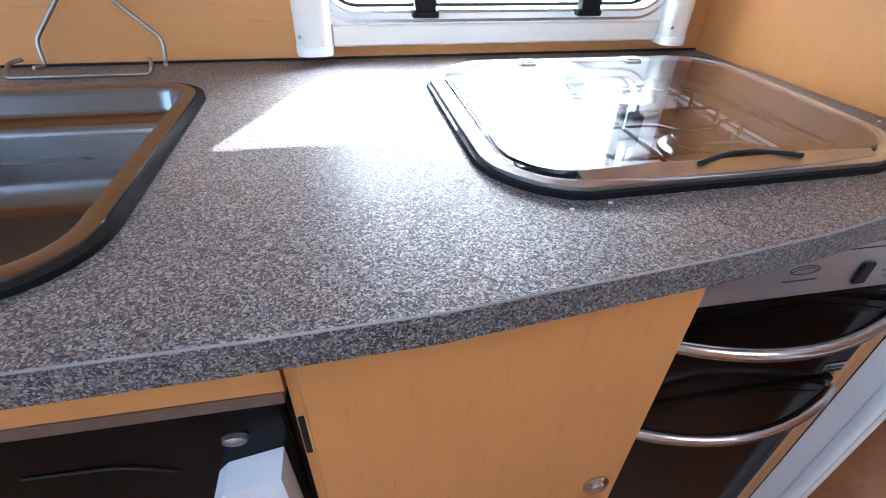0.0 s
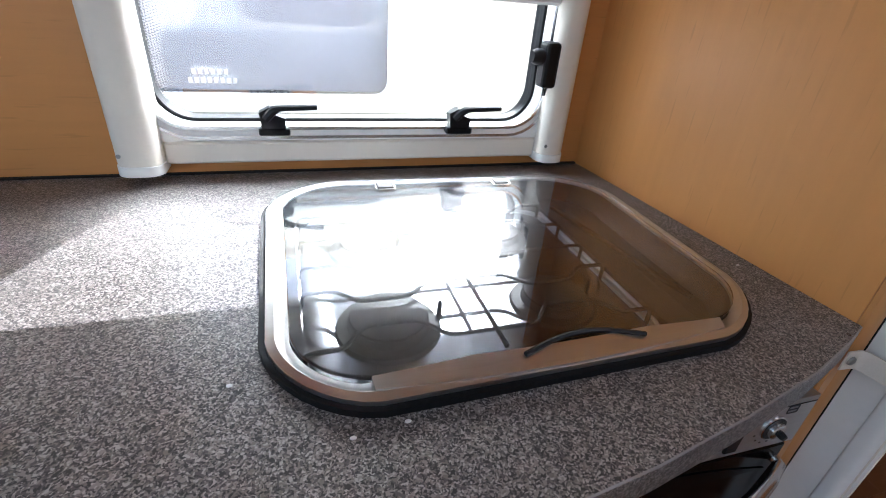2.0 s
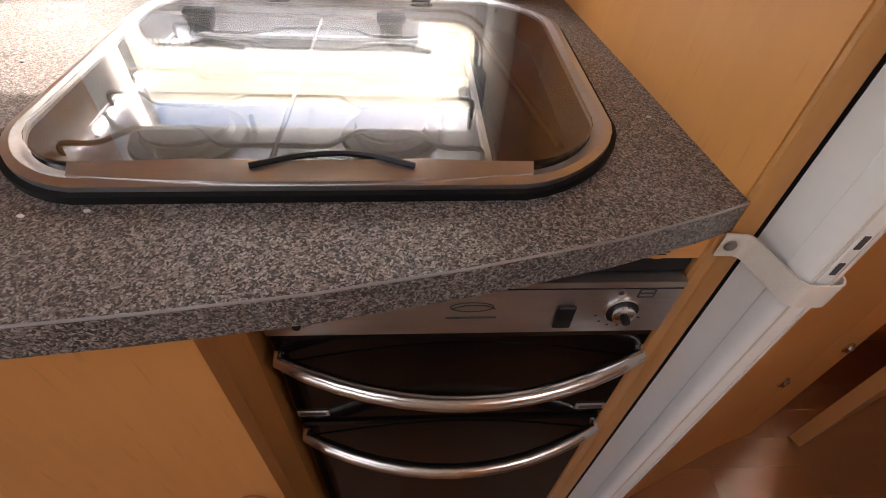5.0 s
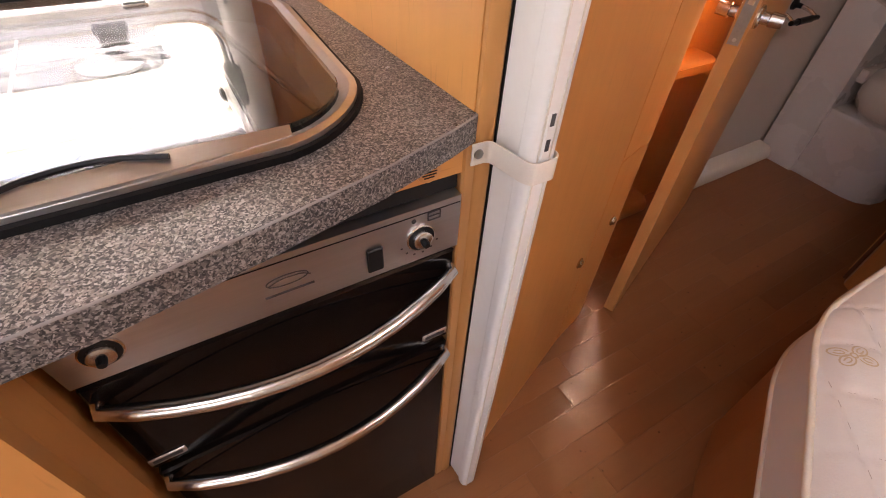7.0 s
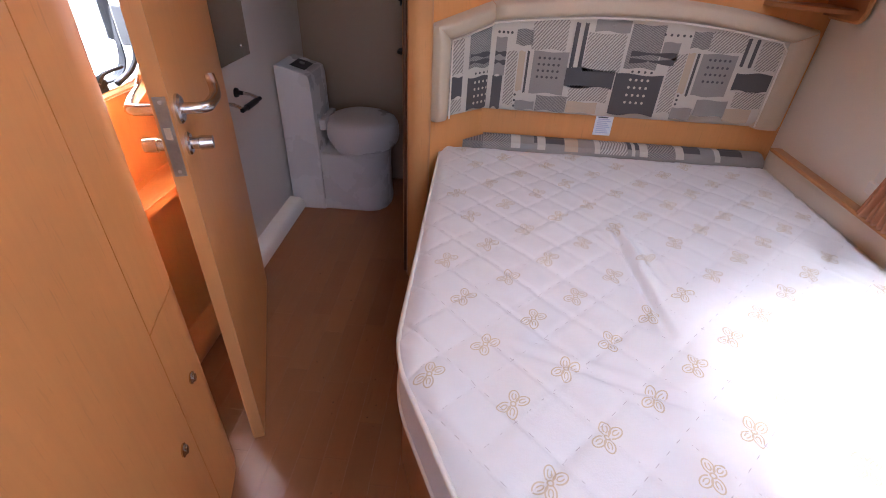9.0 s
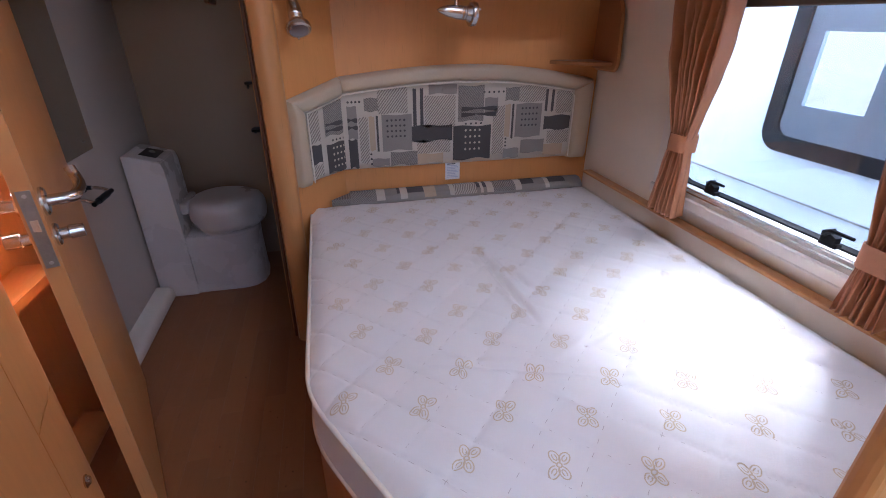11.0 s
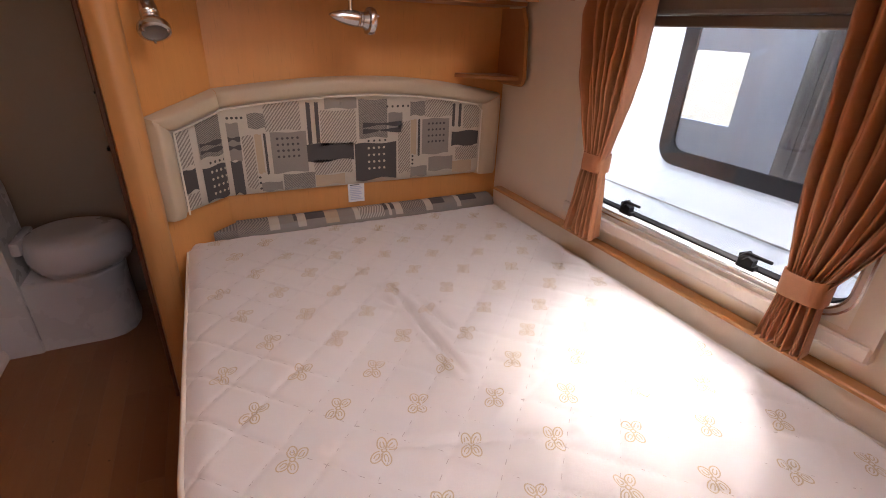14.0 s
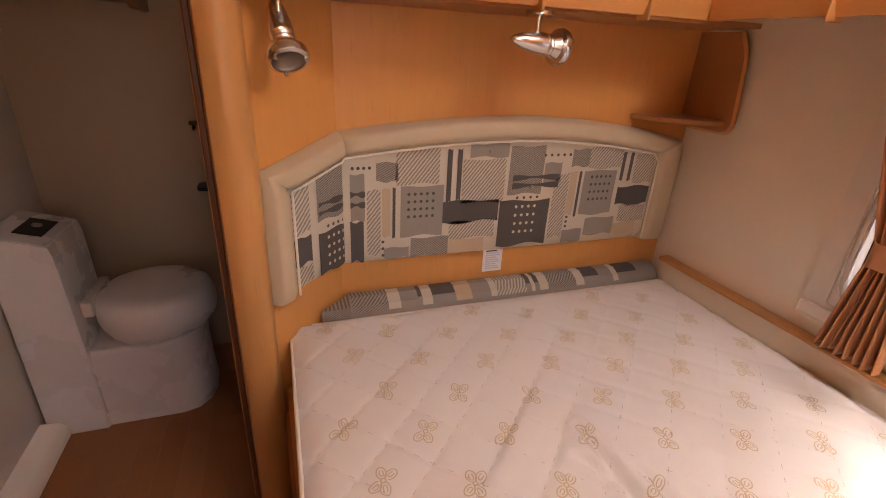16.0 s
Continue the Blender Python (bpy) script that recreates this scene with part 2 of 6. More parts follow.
def mat_worktop(name):
    m, t, p = nodes_of(name)
    v = coords(t)
    d = t.nodes.new("ShaderNodeTexNoise")
    d.inputs["Scale"].default_value = 220
    link(t, v, d.inputs["Vector"])
    warp = t.nodes.new("ShaderNodeVectorMath")
    warp.operation = 'MULTIPLY_ADD'
    warp.inputs[1].default_value = (0.005, 0.005, 0.005)
    link(t, d.outputs["Color"], warp.inputs[0])
    link(t, v, warp.inputs[2])
    vor = t.nodes.new("ShaderNodeTexVoronoi")
    vor.inputs["Scale"].default_value = 700
    link(t, warp.outputs[0], vor.inputs["Vector"])
    sep = t.nodes.new("ShaderNodeSeparateColor")
    link(t, vor.outputs["Color"], sep.inputs[0])
    c = ramp(t, sep.outputs[0], [(0.0, (0.014, 0.015, 0.018)), (0.25, (0.065, 0.062, 0.063)), (0.46, (0.145, 0.130, 0.120)), (0.64, (0.22, 0.202, 0.19)), (0.85, (0.35, 0.328, 0.312))], True)
    c = mix_col(t, math_node(t, 'MULTIPLY', noise_tex(t, v, 5, 3), 0.15), c, (0.16, 0.13, 0.11))
    link(t, c, p.inputs["Base Color"])
    link(t, math_node(t, 'ADD', 0.24, math_node(t, 'MULTIPLY', noise_tex(t, v, 12, 4), 0.14)), p.inputs["Roughness"])
    bump_to(t, p, noise_tex(t, v, 520, 2), 0.22, 0.0008)
    return m


M_TOP = mat_worktop("speckled_grey_laminate")


def mat_glass(name, tint, rough=0.0):
    m, t, p = nodes_of(name)
    p.inputs["Base Color"].default_value = (*tint, 1)
    p.inputs["Transmission Weight"].default_value = 1
    p.inputs["Roughness"].default_value = rough
    p.inputs["IOR"].default_value = 1.46
    return m


M_PANE = mat_glass("acrylic_window_pane", (0.97, 0.98, 0.98))
M_TINT = mat_glass("tinted_window_pane", (0.90, 0.94, 1.0))
tint_p = M_TINT.node_tree.nodes["Principled BSDF"].inputs    # rough coat added to haze the pane with sky light
tint_p["Coat Weight"].default_value, tint_p["Coat Roughness"].default_value = 0.6, 0.45
M_LID = mat_glass("smoked_glass_lid", (0.78, 0.79, 0.80))
lid_p = M_LID.node_tree.nodes["Principled BSDF"].inputs      # a dull film of dust and grease
lid_p["IOR"].default_value, lid_p["Coat Weight"].default_value, lid_p["Coat Roughness"].default_value = 1.55, 0.22, 0.2
M_LENS = mat_glass("frosted_lamp_glass", (0.9, 0.9, 0.88), 0.3)

# fabric of the headboard
CLOTH = (0.53, 0.475, 0.38)
M_CLOTH = mat("linen_woven_cloth", CLOTH, 0.75, big=10, var=0.06, fine=700, fvar=0.14, bump=0.4)


def mat_hatch(name, a, b, freq, diag):
    """Woven cloth with fine slanted lines."""
    m, t, p = nodes_of(name)
    v = coords(t)
    w = t.nodes.new("ShaderNodeTexWave")
    w.wave_type, w.bands_direction = 'BANDS', 'Z'
    mp = t.nodes.new("ShaderNodeMapping")
    mp.inputs["Rotation"].default_value = (diag, 0, 0)
    link(t, v, mp.inputs["Vector"])
    link(t, mp.outputs[0], w.inputs["Vector"])
    w.inputs["Scale"].default_value, w.inputs["Distortion"].default_value, w.inputs["Detail Scale"].default_value = freq, 1.2, 3
    f = ramp(t, w.outputs["Fac"], [(0.42, (0, 0, 0)), (0.58, (1, 1, 1))])
    c = mix_col(t, f, a, b)
    c = mix_col(t, math_node(t, 'MULTIPLY', noise_tex(t, v, 700, 2), 0.3), c, CLOTH)
    link(t, c, p.inputs["Base Color"])
    p.inputs["Roughness"].default_value = 0.75
    bump_to(t, p, noise_tex(t, v, 700, 2), 0.4)
    return m


M_HATCH = mat_hatch("diagonal_line_weave", (0.20, 0.17, 0.14), (0.50, 0.46, 0.38), 38, 0.9)
M_HATCHD = mat_hatch("dense_dark_weave", (0.075, 0.068, 0.062), (0.27, 0.245, 0.21), 62, 0.5)
M_CHAR = mat("charcoal_weave", (0.075, 0.068, 0.062), 0.75, big=12, var=0.12, fine=600, fvar=0.3, bump=0.4)
M_MID = mat("warm_grey_weave", (0.26, 0.235, 0.20), 0.75, big=12, var=0.1, fine=600, fvar=0.22, bump=0.4)
M_TAN = mat("tan_weave", (0.47, 0.36, 0.235), 0.75, big=12, var=0.1, fine=600, fvar=0.2, bump=0.4)
M_PALE = mat("pale_dot_weave", (0.55, 0.48, 0.36), 0.75, big=12, var=0.1, fine=600, fvar=0.2, bump=0.4)

# ---- mesh helpers ----
ORIGIN = {}


def link_mesh(name, bm, material, origin):
    bmesh.ops.recalc_face_normals(bm, faces=bm.faces[:])
    me = bpy.data.meshes.new(name)
    bmesh.ops.translate(bm, verts=bm.verts[:], vec=-Vector(origin))
    bm.to_mesh(me)
    bm.free()
    for mm in (material if isinstance(material, (list, tuple)) else (material,)):
        me.materials.append(mm)
    ob = new(name, me)
    return ob


def thing(name, base, label, category, group="", kind=""):
    ob = new(name)
    ob.location = base
    ob.empty_display_size = 0.05
    ORIGIN[ob.name] = Vector(base)
    return tagged(ob, label, category, group, kind)


def solid(name, bm, material, label, category, group="", kind="", base=None, smooth=None):
    """A thing or a piece of the setting that is one mesh."""
    o = Vector(base) if base else sum((v.co for v in bm.verts), Vector()) / max(1, len(bm.verts))
    ob = link_mesh(name, bm, material, o)
    ob.location = o
    ORIGIN[ob.name] = o
    if smooth:
        shade(ob, smooth)
    return tagged(ob, label, category, group, kind)


def part(name, bm, material, parent, label="", smooth=None):
    o = ORIGIN[parent.name]
    ob = link_mesh(name, bm, material, o)
    ob.parent = parent
    ORIGIN[ob.name] = o
    if smooth:
        shade(ob, smooth)
    if label:
        ob["label"] = label
    return ob


def shade(ob, degrees):
    me = ob.data
    me.polygons.foreach_set("use_smooth", [True] * len(me.polygons))
    me.set_sharp_from_angle(angle=radians(degrees))


def box(bm, x0, x1, y0, y1, z0, z1, bevel=0.0, seg=1):
    m = Matrix.LocRotScale(((x0 + x1) / 2, (y0 + y1) / 2, (z0 + z1) / 2), None, (abs(x1 - x0), abs(y1 - y0), abs(z1 - z0)))
    r = bmesh.ops.create_cube(bm, size=1, matrix=m)
    if bevel:
        es = list({e for v in r["verts"] for e in v.link_edges})
        bmesh.ops.bevel(bm, geom=es, offset=bevel, segments=seg, profile=0.5, affect='EDGES', clamp_overlap=True)
    return bm


def B(*a, **k):
    return box(bmesh.new(), *a, **k)


def prism(bm, pts, z0, z1, bevel=0.0, seg=1):
    """A flat outline (x, y) raised from z0 to z1."""
    lo = [bm.verts.new((x, y, z0)) for x, y in pts]
    hi = [bm.verts.new((x, y, z1)) for x, y in pts]
    n = len(pts)
    bm.faces.new(lo[::-1])
    top = bm.faces.new(hi)
    for i in range(n):
        bm.faces.new((lo[i], lo[(i + 1) % n], hi[(i + 1) % n], hi[i]))
    if bevel:
        bmesh.ops.bevel(bm, geom=list(top.edges), offset=bevel, segments=seg, profile=0.5, affect='EDGES', clamp_overlap=True)
    return bm


def ring(bm, outer, inner, z0, z1, inner_z1=None):
    """A closed band between two outlines of as many points."""
    zi = z1 if inner_z1 is None else inner_z1
    n = len(outer)
    vs = [[bm.verts.new((x, y, z)) for x, y in pts] for pts, z in ((outer, z0), (outer, z1), (inner, zi), (inner, z0))]
    for k in range(4):
        a, b = vs[k], vs[(k + 1) % 4]
        for i in range(n):
            bm.faces.new((a[i], a[(i + 1) % n], b[(i + 1) % n], b[i]))
    return bm


def rrect(x0, x1, y0, y1, r, n=8):
    rs = r if isinstance(r, (list, tuple)) else (r,) * 4
    pts = []
    for (cx, cy, a0), rr in zip(((x1, y1, 0), (x0, y1, 90), (x0, y0, 180), (x1, y0, 270)), rs):
        ox, oy = cx + (-rr if cx == x1 else rr), cy + (-rr if cy == y1 else rr)
        pts += [(ox + rr * math.cos(radians(a0 + 90 * i / n)), oy + rr * math.sin(radians(a0 + 90 * i / n))) for i in range(n + 1)]
    return pts


def tube(bm, pts, r, n=8, closed=False):
    """A round bar along points; r may be one radius or one a point."""
    pts = [Vector(p) for p in pts]
    rs = r if isinstance(r, (list, tuple)) else [r] * len(pts)
    loops, up = [], None
    for i, p in enumerate(pts):
        a = pts[i - 1] if i or closed else p
        b = pts[(i + 1) % len(pts)] if i < len(pts) - 1 or closed else p
        d = (b - a).normalized()
        if up is None:
            up = d.orthogonal().normalized()
        up = (up - d * up.dot(d)).normalized()
        side = d.cross(up)
        loops.append([bm.verts.new(p + (up * math.cos(2 * math.pi * k / n) + side * math.sin(2 * math.pi * k / n)) * rs[i]) for k in range(n)])
    for i in range(len(loops) - (0 if closed else 1)):
        a, b = loops[i], loops[(i + 1) % len(loops)]
        for k in range(n):
            bm.faces.new((a[k], a[(k + 1) % n], b[(k + 1) % n], b[k]))
    if not closed:
        bm.faces.new(loops[0][::-1])
        bm.faces.new(loops[-1])
    return bm


def bend(pts, r=0.01, n=4):
    """Rounds the corners of a line of points."""
    pts = [Vector(p) for p in pts]
    out = [pts[0]]
    for a, b, c in zip(pts, pts[1:], pts[2:]):
        k = min(r, (a - b).length * 0.45, (c - b).length * 0.45)
        p, q = b + (a - b).normalized() * k, b + (c - b).normalized() * k
        out += [p.lerp(b, i / n).lerp(b.lerp(q, i / n), i / n) for i in range(n + 1)]
    return out + [pts[-1]]


def lathe(bm, profile, m=Matrix(), n=20):
    """Turns a profile of (radius, height) about the z axis of m."""
    rows = []
    for r, h in profile:
        rows.append([bm.verts.new(m @ Vector((r * math.cos(2 * math.pi * k / n), r * math.sin(2 * math.pi * k / n), h))) for k in range(n)] if r > 1e-6 else [bm.verts.new(m @ Vector((0, 0, h)))])
    for a, b in zip(rows, rows[1:]):
        for k in range(n):
            f = [a[k % len(a)], a[(k + 1) % len(a)], b[(k + 1) % len(b)], b[k % len(b)]]
            f = list(dict.fromkeys(f))
            if len(f) > 2:
                bm.faces.new(f)
    if len(rows[0]) > 1:
        bm.faces.new(rows[0][::-1])
    if len(rows[-1]) > 1:
        bm.faces.new(rows[-1])
    return bm


def aim(at, way):
    """A matrix at a place whose z axis points along way."""
    return Matrix.Translation(at) @ Vector(way).to_track_quat('Z', 'Y').to_matrix().to_4x4()


def up_prism(bm, pts, a0, a1, axis):
    """An upright outline raised along axis: 'y' takes (x, z) points, 'x' takes (y, z) points."""
    def P(u, v, a):
        return (u, a, v) if axis == 'y' else (a, u, v)
    lo = [bm.verts.new(P(u, v, a0)) for u, v in pts]
    hi = [bm.verts.new(P(u, v, a1)) for u, v in pts]
    n = len(pts)
    bm.faces.new(lo[::-1])
    bm.faces.new(hi)
    for i in range(n):
        bm.faces.new((lo[i], lo[(i + 1) % n], hi[(i + 1) % n], hi[i]))
    return bm


def up_ring(bm, outer, inner, a0, a1, axis='y'):
    tmp = bmesh.new()
    ring(tmp, outer, inner, a0, a1)
    for v in tmp.verts:
        u, w, a = v.co
        v.co = (u, a, w) if axis == 'y' else (a, u, w)
    me = bpy.data.meshes.new("t")
    tmp.to_mesh(me)
    tmp.free()
    bm.from_mesh(me)
    bpy.data.meshes.remove(me)
    return bm

# ---- setting ----


def wall_x(bm, x0, x1, y0, y1, z0, z1, holes):
    """A wall along x with upright openings (x0, x1, z0, z1), in order."""
    at = x0
    for a, b, lo, hi in holes:
        box(bm, at, a, y0, y1, z0, z1)
        box(bm, a, b, y0, y1, z0, lo)
        box(bm, a, b, y0, y1, hi, z1)
        at = b
    box(bm, at, x1, y0, y1, z0, z1)
    return bm


KW = (-0.728, -0.088, 0.957, 1.50)      # kitchen window opening
WW = (0.93, 1.185, 0.83, 1.17)        # washroom window opening
BW = (0.36, 1.17, 0.70, 1.30)         # bedside window opening
TOPZ = 1.95
solid("ground", B(-150, 150, -150, 150, -0.62, -0.42), M_GRASS, "trodden grass and gravel of the caravan pitch", "ground", kind="structure")
solid("wall_north", wall_x(bmesh.new(), -2.2, 0.012, 0.0, 0.04, -0.05, TOPZ, [KW]), M_WOOD_H, "beech-panelled outer wall behind the worktop", "wall", kind="structure")
# added out of view, so the hob lid reflects something dark
solid("wall_north_unseen_soffit", B(-2.2, 0.0, -0.31, -0.001, 1.63, TOPZ), M_WOOD_H, "unseen beech-faced soffit added to darken the hob lid's reflection", "wall", kind="structure")
solid("wall_north_washroom", wall_x(bmesh.new(), 0.012, 1.38, 0.0, 0.04, -0.05, TOPZ, [WW]), M_WOOD, "beech-panelled washroom wall under the window", "wall", kind="structure")
solid("wall_north_toilet", B(1.38, 2.42, 0.0, 0.04, -0.05, TOPZ), M_GREYWALL, "pale washroom wall board beside the toilet", "wall", kind="structure")
# the first opening is out of view, added for the lounge fill lamp
solid("wall_south", wall_x(bmesh.new(), -2.2, 2.42, -2.04, -2.0, -0.05, TOPZ, [(-1.75, -0.75, 0.9, 1.5), BW]), M_CREAM, "cream vinyl-faced outer wall along the bed", "wall", kind="structure")
# this opening is out of view too, added for the front fill lamp
bm = bmesh.new()
box(bm, -2.24, -2.2, -2.04, 0.04, -0.05, 0.95)
box(bm, -2.24, -2.2, -2.04, 0.04, 1.55, TOPZ)
box(bm, -2.24, -2.2, -2.04, -1.75, 0.95, 1.55)
box(bm, -2.24, -2.2, -0.25, 0.04, 0.95, 1.55)
solid("wall_west", bm, M_CREAM, "cream end wall of the caravan with an unseen opening added for daylight", "wall", kind="structure")
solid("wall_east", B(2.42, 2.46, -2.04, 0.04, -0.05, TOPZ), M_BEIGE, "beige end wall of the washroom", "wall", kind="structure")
bm = bmesh.new()
# unseen openings cut for the two roof fill lamps
for x0, x1, a, b, y0, y1 in ((-2.24, 0.0, -1.0, -0.5, -1.40, -0.90), (0.0, 2.46, 0.36, 0.80, -1.72, -1.28)):
    box(bm, x0, x1, -2.04, y0, TOPZ, 2.0)
    box(bm, x0, x1, y1, 0.04, TOPZ, 2.0)
    box(bm, x0, a, y0, y1, TOPZ, 2.0)
    box(bm, b, x1, y0, y1, TOPZ, 2.0)
solid("ceiling", bm, M_CREAM, "cream caravan ceiling board with two unseen openings added for daylight", "ceiling", kind="structure")
floor = solid("floor", B(-2.2, 2.42, -2.0, 0.0, -0.05, -0.003), M_FLOOR, "wood-effect laminate floor of the caravan", "floor", kind="structure")

solid("wall_north_skin", wall_x(bmesh.new(), -2.25, 2.47, 0.0405, 0.048, -0.25, 2.0, [KW, WW]), M_OUT, "white outer skin of the caravan on the kitchen side", "wall", kind="structure")
solid("wall_south_skin", wall_x(bmesh.new(), -2.25, 2.47, -2.048, -2.0405, -0.25, 2.0, [(-1.75, -0.75, 0.9, 1.5), BW]), M_OUT, "white outer skin of the caravan on the bed side", "wall", kind="structure")

# partition between kitchen and wardrobe, ending in a rounded post
bm = bmesh.new()
prism(bm, [(0.0, 0.0), (0.012, 0.0), (0.049, -0.512), (0.037, -0.512)], 0, TOPZ)
solid("wall_partition", bm, M_WOOD, "beech-faced partition at the end of the worktop", "wall", kind="structure")
bm = prism(bmesh.new(), [(0.0385, -0.5125), (0.061, -0.5125), (0.061, -0.518), (0.056, -0.5225), (0.044, -0.5225), (0.0385, -0.518)], 0, TOPZ)
solid("trim_post", bm, M_EDGE, "rounded solid beech post at the partition's end", "trim", kind="structure", smooth=40)

solid("trim_oven_side", prism(bmesh.new(), [(0.0240, -0.500), (0.0240, -0.5185), (0.0265, -0.521), (0.0380, -0.521), (0.0380, -0.512), (0.0340, -0.500)], 0.0, 0.8685), M_EDGE, "narrow beech upright beside the oven", "trim", kind="structure")

# headboard wall, its slanted end and the door post
solid("wall_bedhead", B(1.73, 1.75, -2.0, -0.914, 0, TOPZ), M_WOOD, "beech-faced wall at the head of the bed", "wall", kind="structure")
bm = prism(bmesh.new(), [(1.73, -0.914), (1.55, -0.729), (1.565, -0.715), (1.75, -0.905)], 0, TOPZ)
solid("wall_bedhead_slant", bm, M_WOOD, "slanted beech panel beside the bed head", "wall", kind="structure")
bm = prism(bmesh.new(), [(1.55, -0.735), (1.60, -0.70), (1.665, -0.672), (1.665, -0.655), (1.54, -0.655), (1.518, -0.662), (1.507, -0.68), (1.505, -0.705), (1.515, -0.728), (1.535, -0.738)], 0, TOPZ)
post = solid("door_frame_1", bm, M_EDGE, "rounded solid beech door post beside the bed head", "door frame", kind="structure", smooth=40)
bm = B(1.545, 1.60, -0.655, -0.642, 0, TOPZ, bevel=0.003)
solid("trim_door_stop", bm, M_EDGE_SHADE, "beech door stop on the washroom post, coloured dark for the rebate's shadow", "trim", kind="structure")
bm = bmesh.new()
box(bm, 1.60, 1.64, -0.655, -0.632, 0, TOPZ, bevel=0.004)
solid("trim_door_rebate", bm, M_EDGE, "beech rebate strip on the washroom post", "trim", kind="structure")

# bed foot partition, with its strike plate
bfp = solid("wall_bed_foot", B(-0.012, 0.010, -2.0, -1.222, 0, TOPZ, bevel=0.008, seg=3), M_WOOD, "beech partition panel at the foot of the bed", "wall", kind="structure")
sp = thing("strike_plate", (-0.013, -1.303, 0.885), "worn steel strike plate on the beech partition", "strike plate")
part("plate", B(-0.0155, -0.0122, -1.315, -1.291, 0.848, 0.918, bevel=0.001), M_SCREW, sp)
for z in (0.858, 0.908):
    part("screw", lathe(bmesh.new(), [(0, 0), (0.004, 0), (0.004, 0.001), (0, 0.0016)], aim((-0.0155, -1.303, z), (-1, 0, 0)), 10), M_STEEL, sp)

# skirting
for a, b in ((0.72, 1.20), (1.385, 2.0)):
    pr = [(0.0, 0.004), (-0.068, 0.004), (-0.072, 0.02), (-0.066, 0.045), (-0.05, 0.06), (0.0, 0.064)]
    solid("baseboard", up_prism(bmesh.new(), pr, a, b, 'x'), M_IVORY if a > 1 else M_EDGE, "rounded pale skirting along the washroom wall" if a > 1 else "beech skirting under the washroom window", "baseboard", kind="structure", smooth=50)

# ---- windows ----


def catch(win, x, z, y, inward):
    """A black window catch with a flat lever."""
    c = part("catch", B(x - 0.022, x + 0.022, y, y - 0.02 * inward, z - 0.012, z - 0.001, bevel=0.002), M_BLACK, win, "black window catch")
    bm = up_prism(bmesh.new(), [(x - 0.017 * inward, z - 0.001), (x + 0.016 * inward, z - 0.001), (x + 0.017 * inward, z + 0.014), (x + 0.004 * inward, z + 0.019), (x - 0.004 * inward, z + 0.030), (x - 0.019 * inward, z + 0.022)], y - 0.003 * inward, y - 0.022 * inward, 'y')
    part("body", bm, M_BLACK, c)
    bm = bmesh.new()
    tube(bm, bend([(x - 0.010 * inward, y - 0.022 * inward, z + 0.014), (x + 0.004 * inward, y - 0.027 * inward, z + 0.030), (x + 0.062 * inward, y - 0.036 * inward, z + 0.034)], 0.01), [0.0065] * 4 + [0.005] * 2 + [0.004, 0.003], 8)
    part("lever", bm, M_BLACK, c, smooth=40)


def caravan_window(name, o, y, inward, label, rad=0.055):
    """Acrylic window in an opening; inward is +1 where the room lies towards -y."""
    x0, x1, z0, z1 = o
    w = thing(name, ((x0 + x1) / 2, y, z0), label, "window", kind="structure")
    s = inward
    bm = up_ring(bmesh.new(), rrect(x0, x1, z0, z1, 0.004), rrect(x0 + 0.022, x1 - 0.022, z0 + 0.022, z1 - 0.022, rad), y - 0.022 * s, y + 0.03 * s)
    part("window_frame", bm, M_WHITE, w, "white frame with rounded corners", smooth=40)
    for ins, dep in ((0.003, 0.0245), (0.017, 0.0265)):
        bm = up_ring(bmesh.new(), rrect(x0 + ins, x1 - ins, z0 + ins, z1 - ins, rad + 0.02 - ins), rrect(x0 + ins + 0.0045, x1 - ins - 0.0045, z0 + ins + 0.0045, z1 - ins - 0.0045, rad + 0.0155 - ins), y - dep * s, y - 0.021 * s)
        part("frame_bead", bm, M_ALU, w, "bright aluminium bead", smooth=40)
    bm = up_ring(bmesh.new(), rrect(x0 + 0.022, x1 - 0.022, z0 + 0.022, z1 - 0.022, rad), rrect(x0 + 0.027, x1 - 0.027, z0 + 0.027, z1 - 0.027, rad - 0.004), y + 0.004 * s, y + 0.034 * s)
    part("seal", bm, M_RUBBER, w, "black rubber window seal", smooth=40)
    for k in (0.016, 0.030):
        bm = up_prism(bmesh.new(), rrect(x0 + 0.026, x1 - 0.026, z0 + 0.026, z1 - 0.026, rad - 0.003), y + k * s, y + (k + 0.003) * s, 'y')
        p = part("pane", bm, M_PANE, w)
        p.visible_shadow = False
    return w


kw = caravan_window("window_1", KW, 0.0, 1, "clear acrylic kitchen window in a rounded frame")
for x in (-0.543, -0.256):
    catch(kw, x, 0.980, -0.018, 1)
st = part("stay", B(-0.126, -0.100, -0.05, -0.02, 1.045, 1.115, bevel=0.006, seg=2), M_BLACK, kw, "black window stay")
part("stay_knob", lathe(bmesh.new(), [(0, 0), (0.012, 0), (0.013, 0.012), (0.009, 0.02), (0, 0.02)], aim((-0.124, -0.035, 1.092), (-1, 0, 0)), 14), M_BLACK, st, smooth=40)
part("stay_arm", tube(bmesh.new(), [(-0.109, -0.035, 1.05), (-0.106, -0.028, 1.03), (-0.103, -0.02, 1.30)], 0.005, 8), M_BLACK, st, smooth=40)
for r in range(2):
    for i in range(8 - 2 * r):
        x = -0.655 + i * 0.0085 + 0.006 * r
        part("etched_mark", B(x, x + 0.005, 0.0145, 0.0155, 1.032 + r * 0.012, 1.0395 + r * 0.012), M_WHITE, kw)
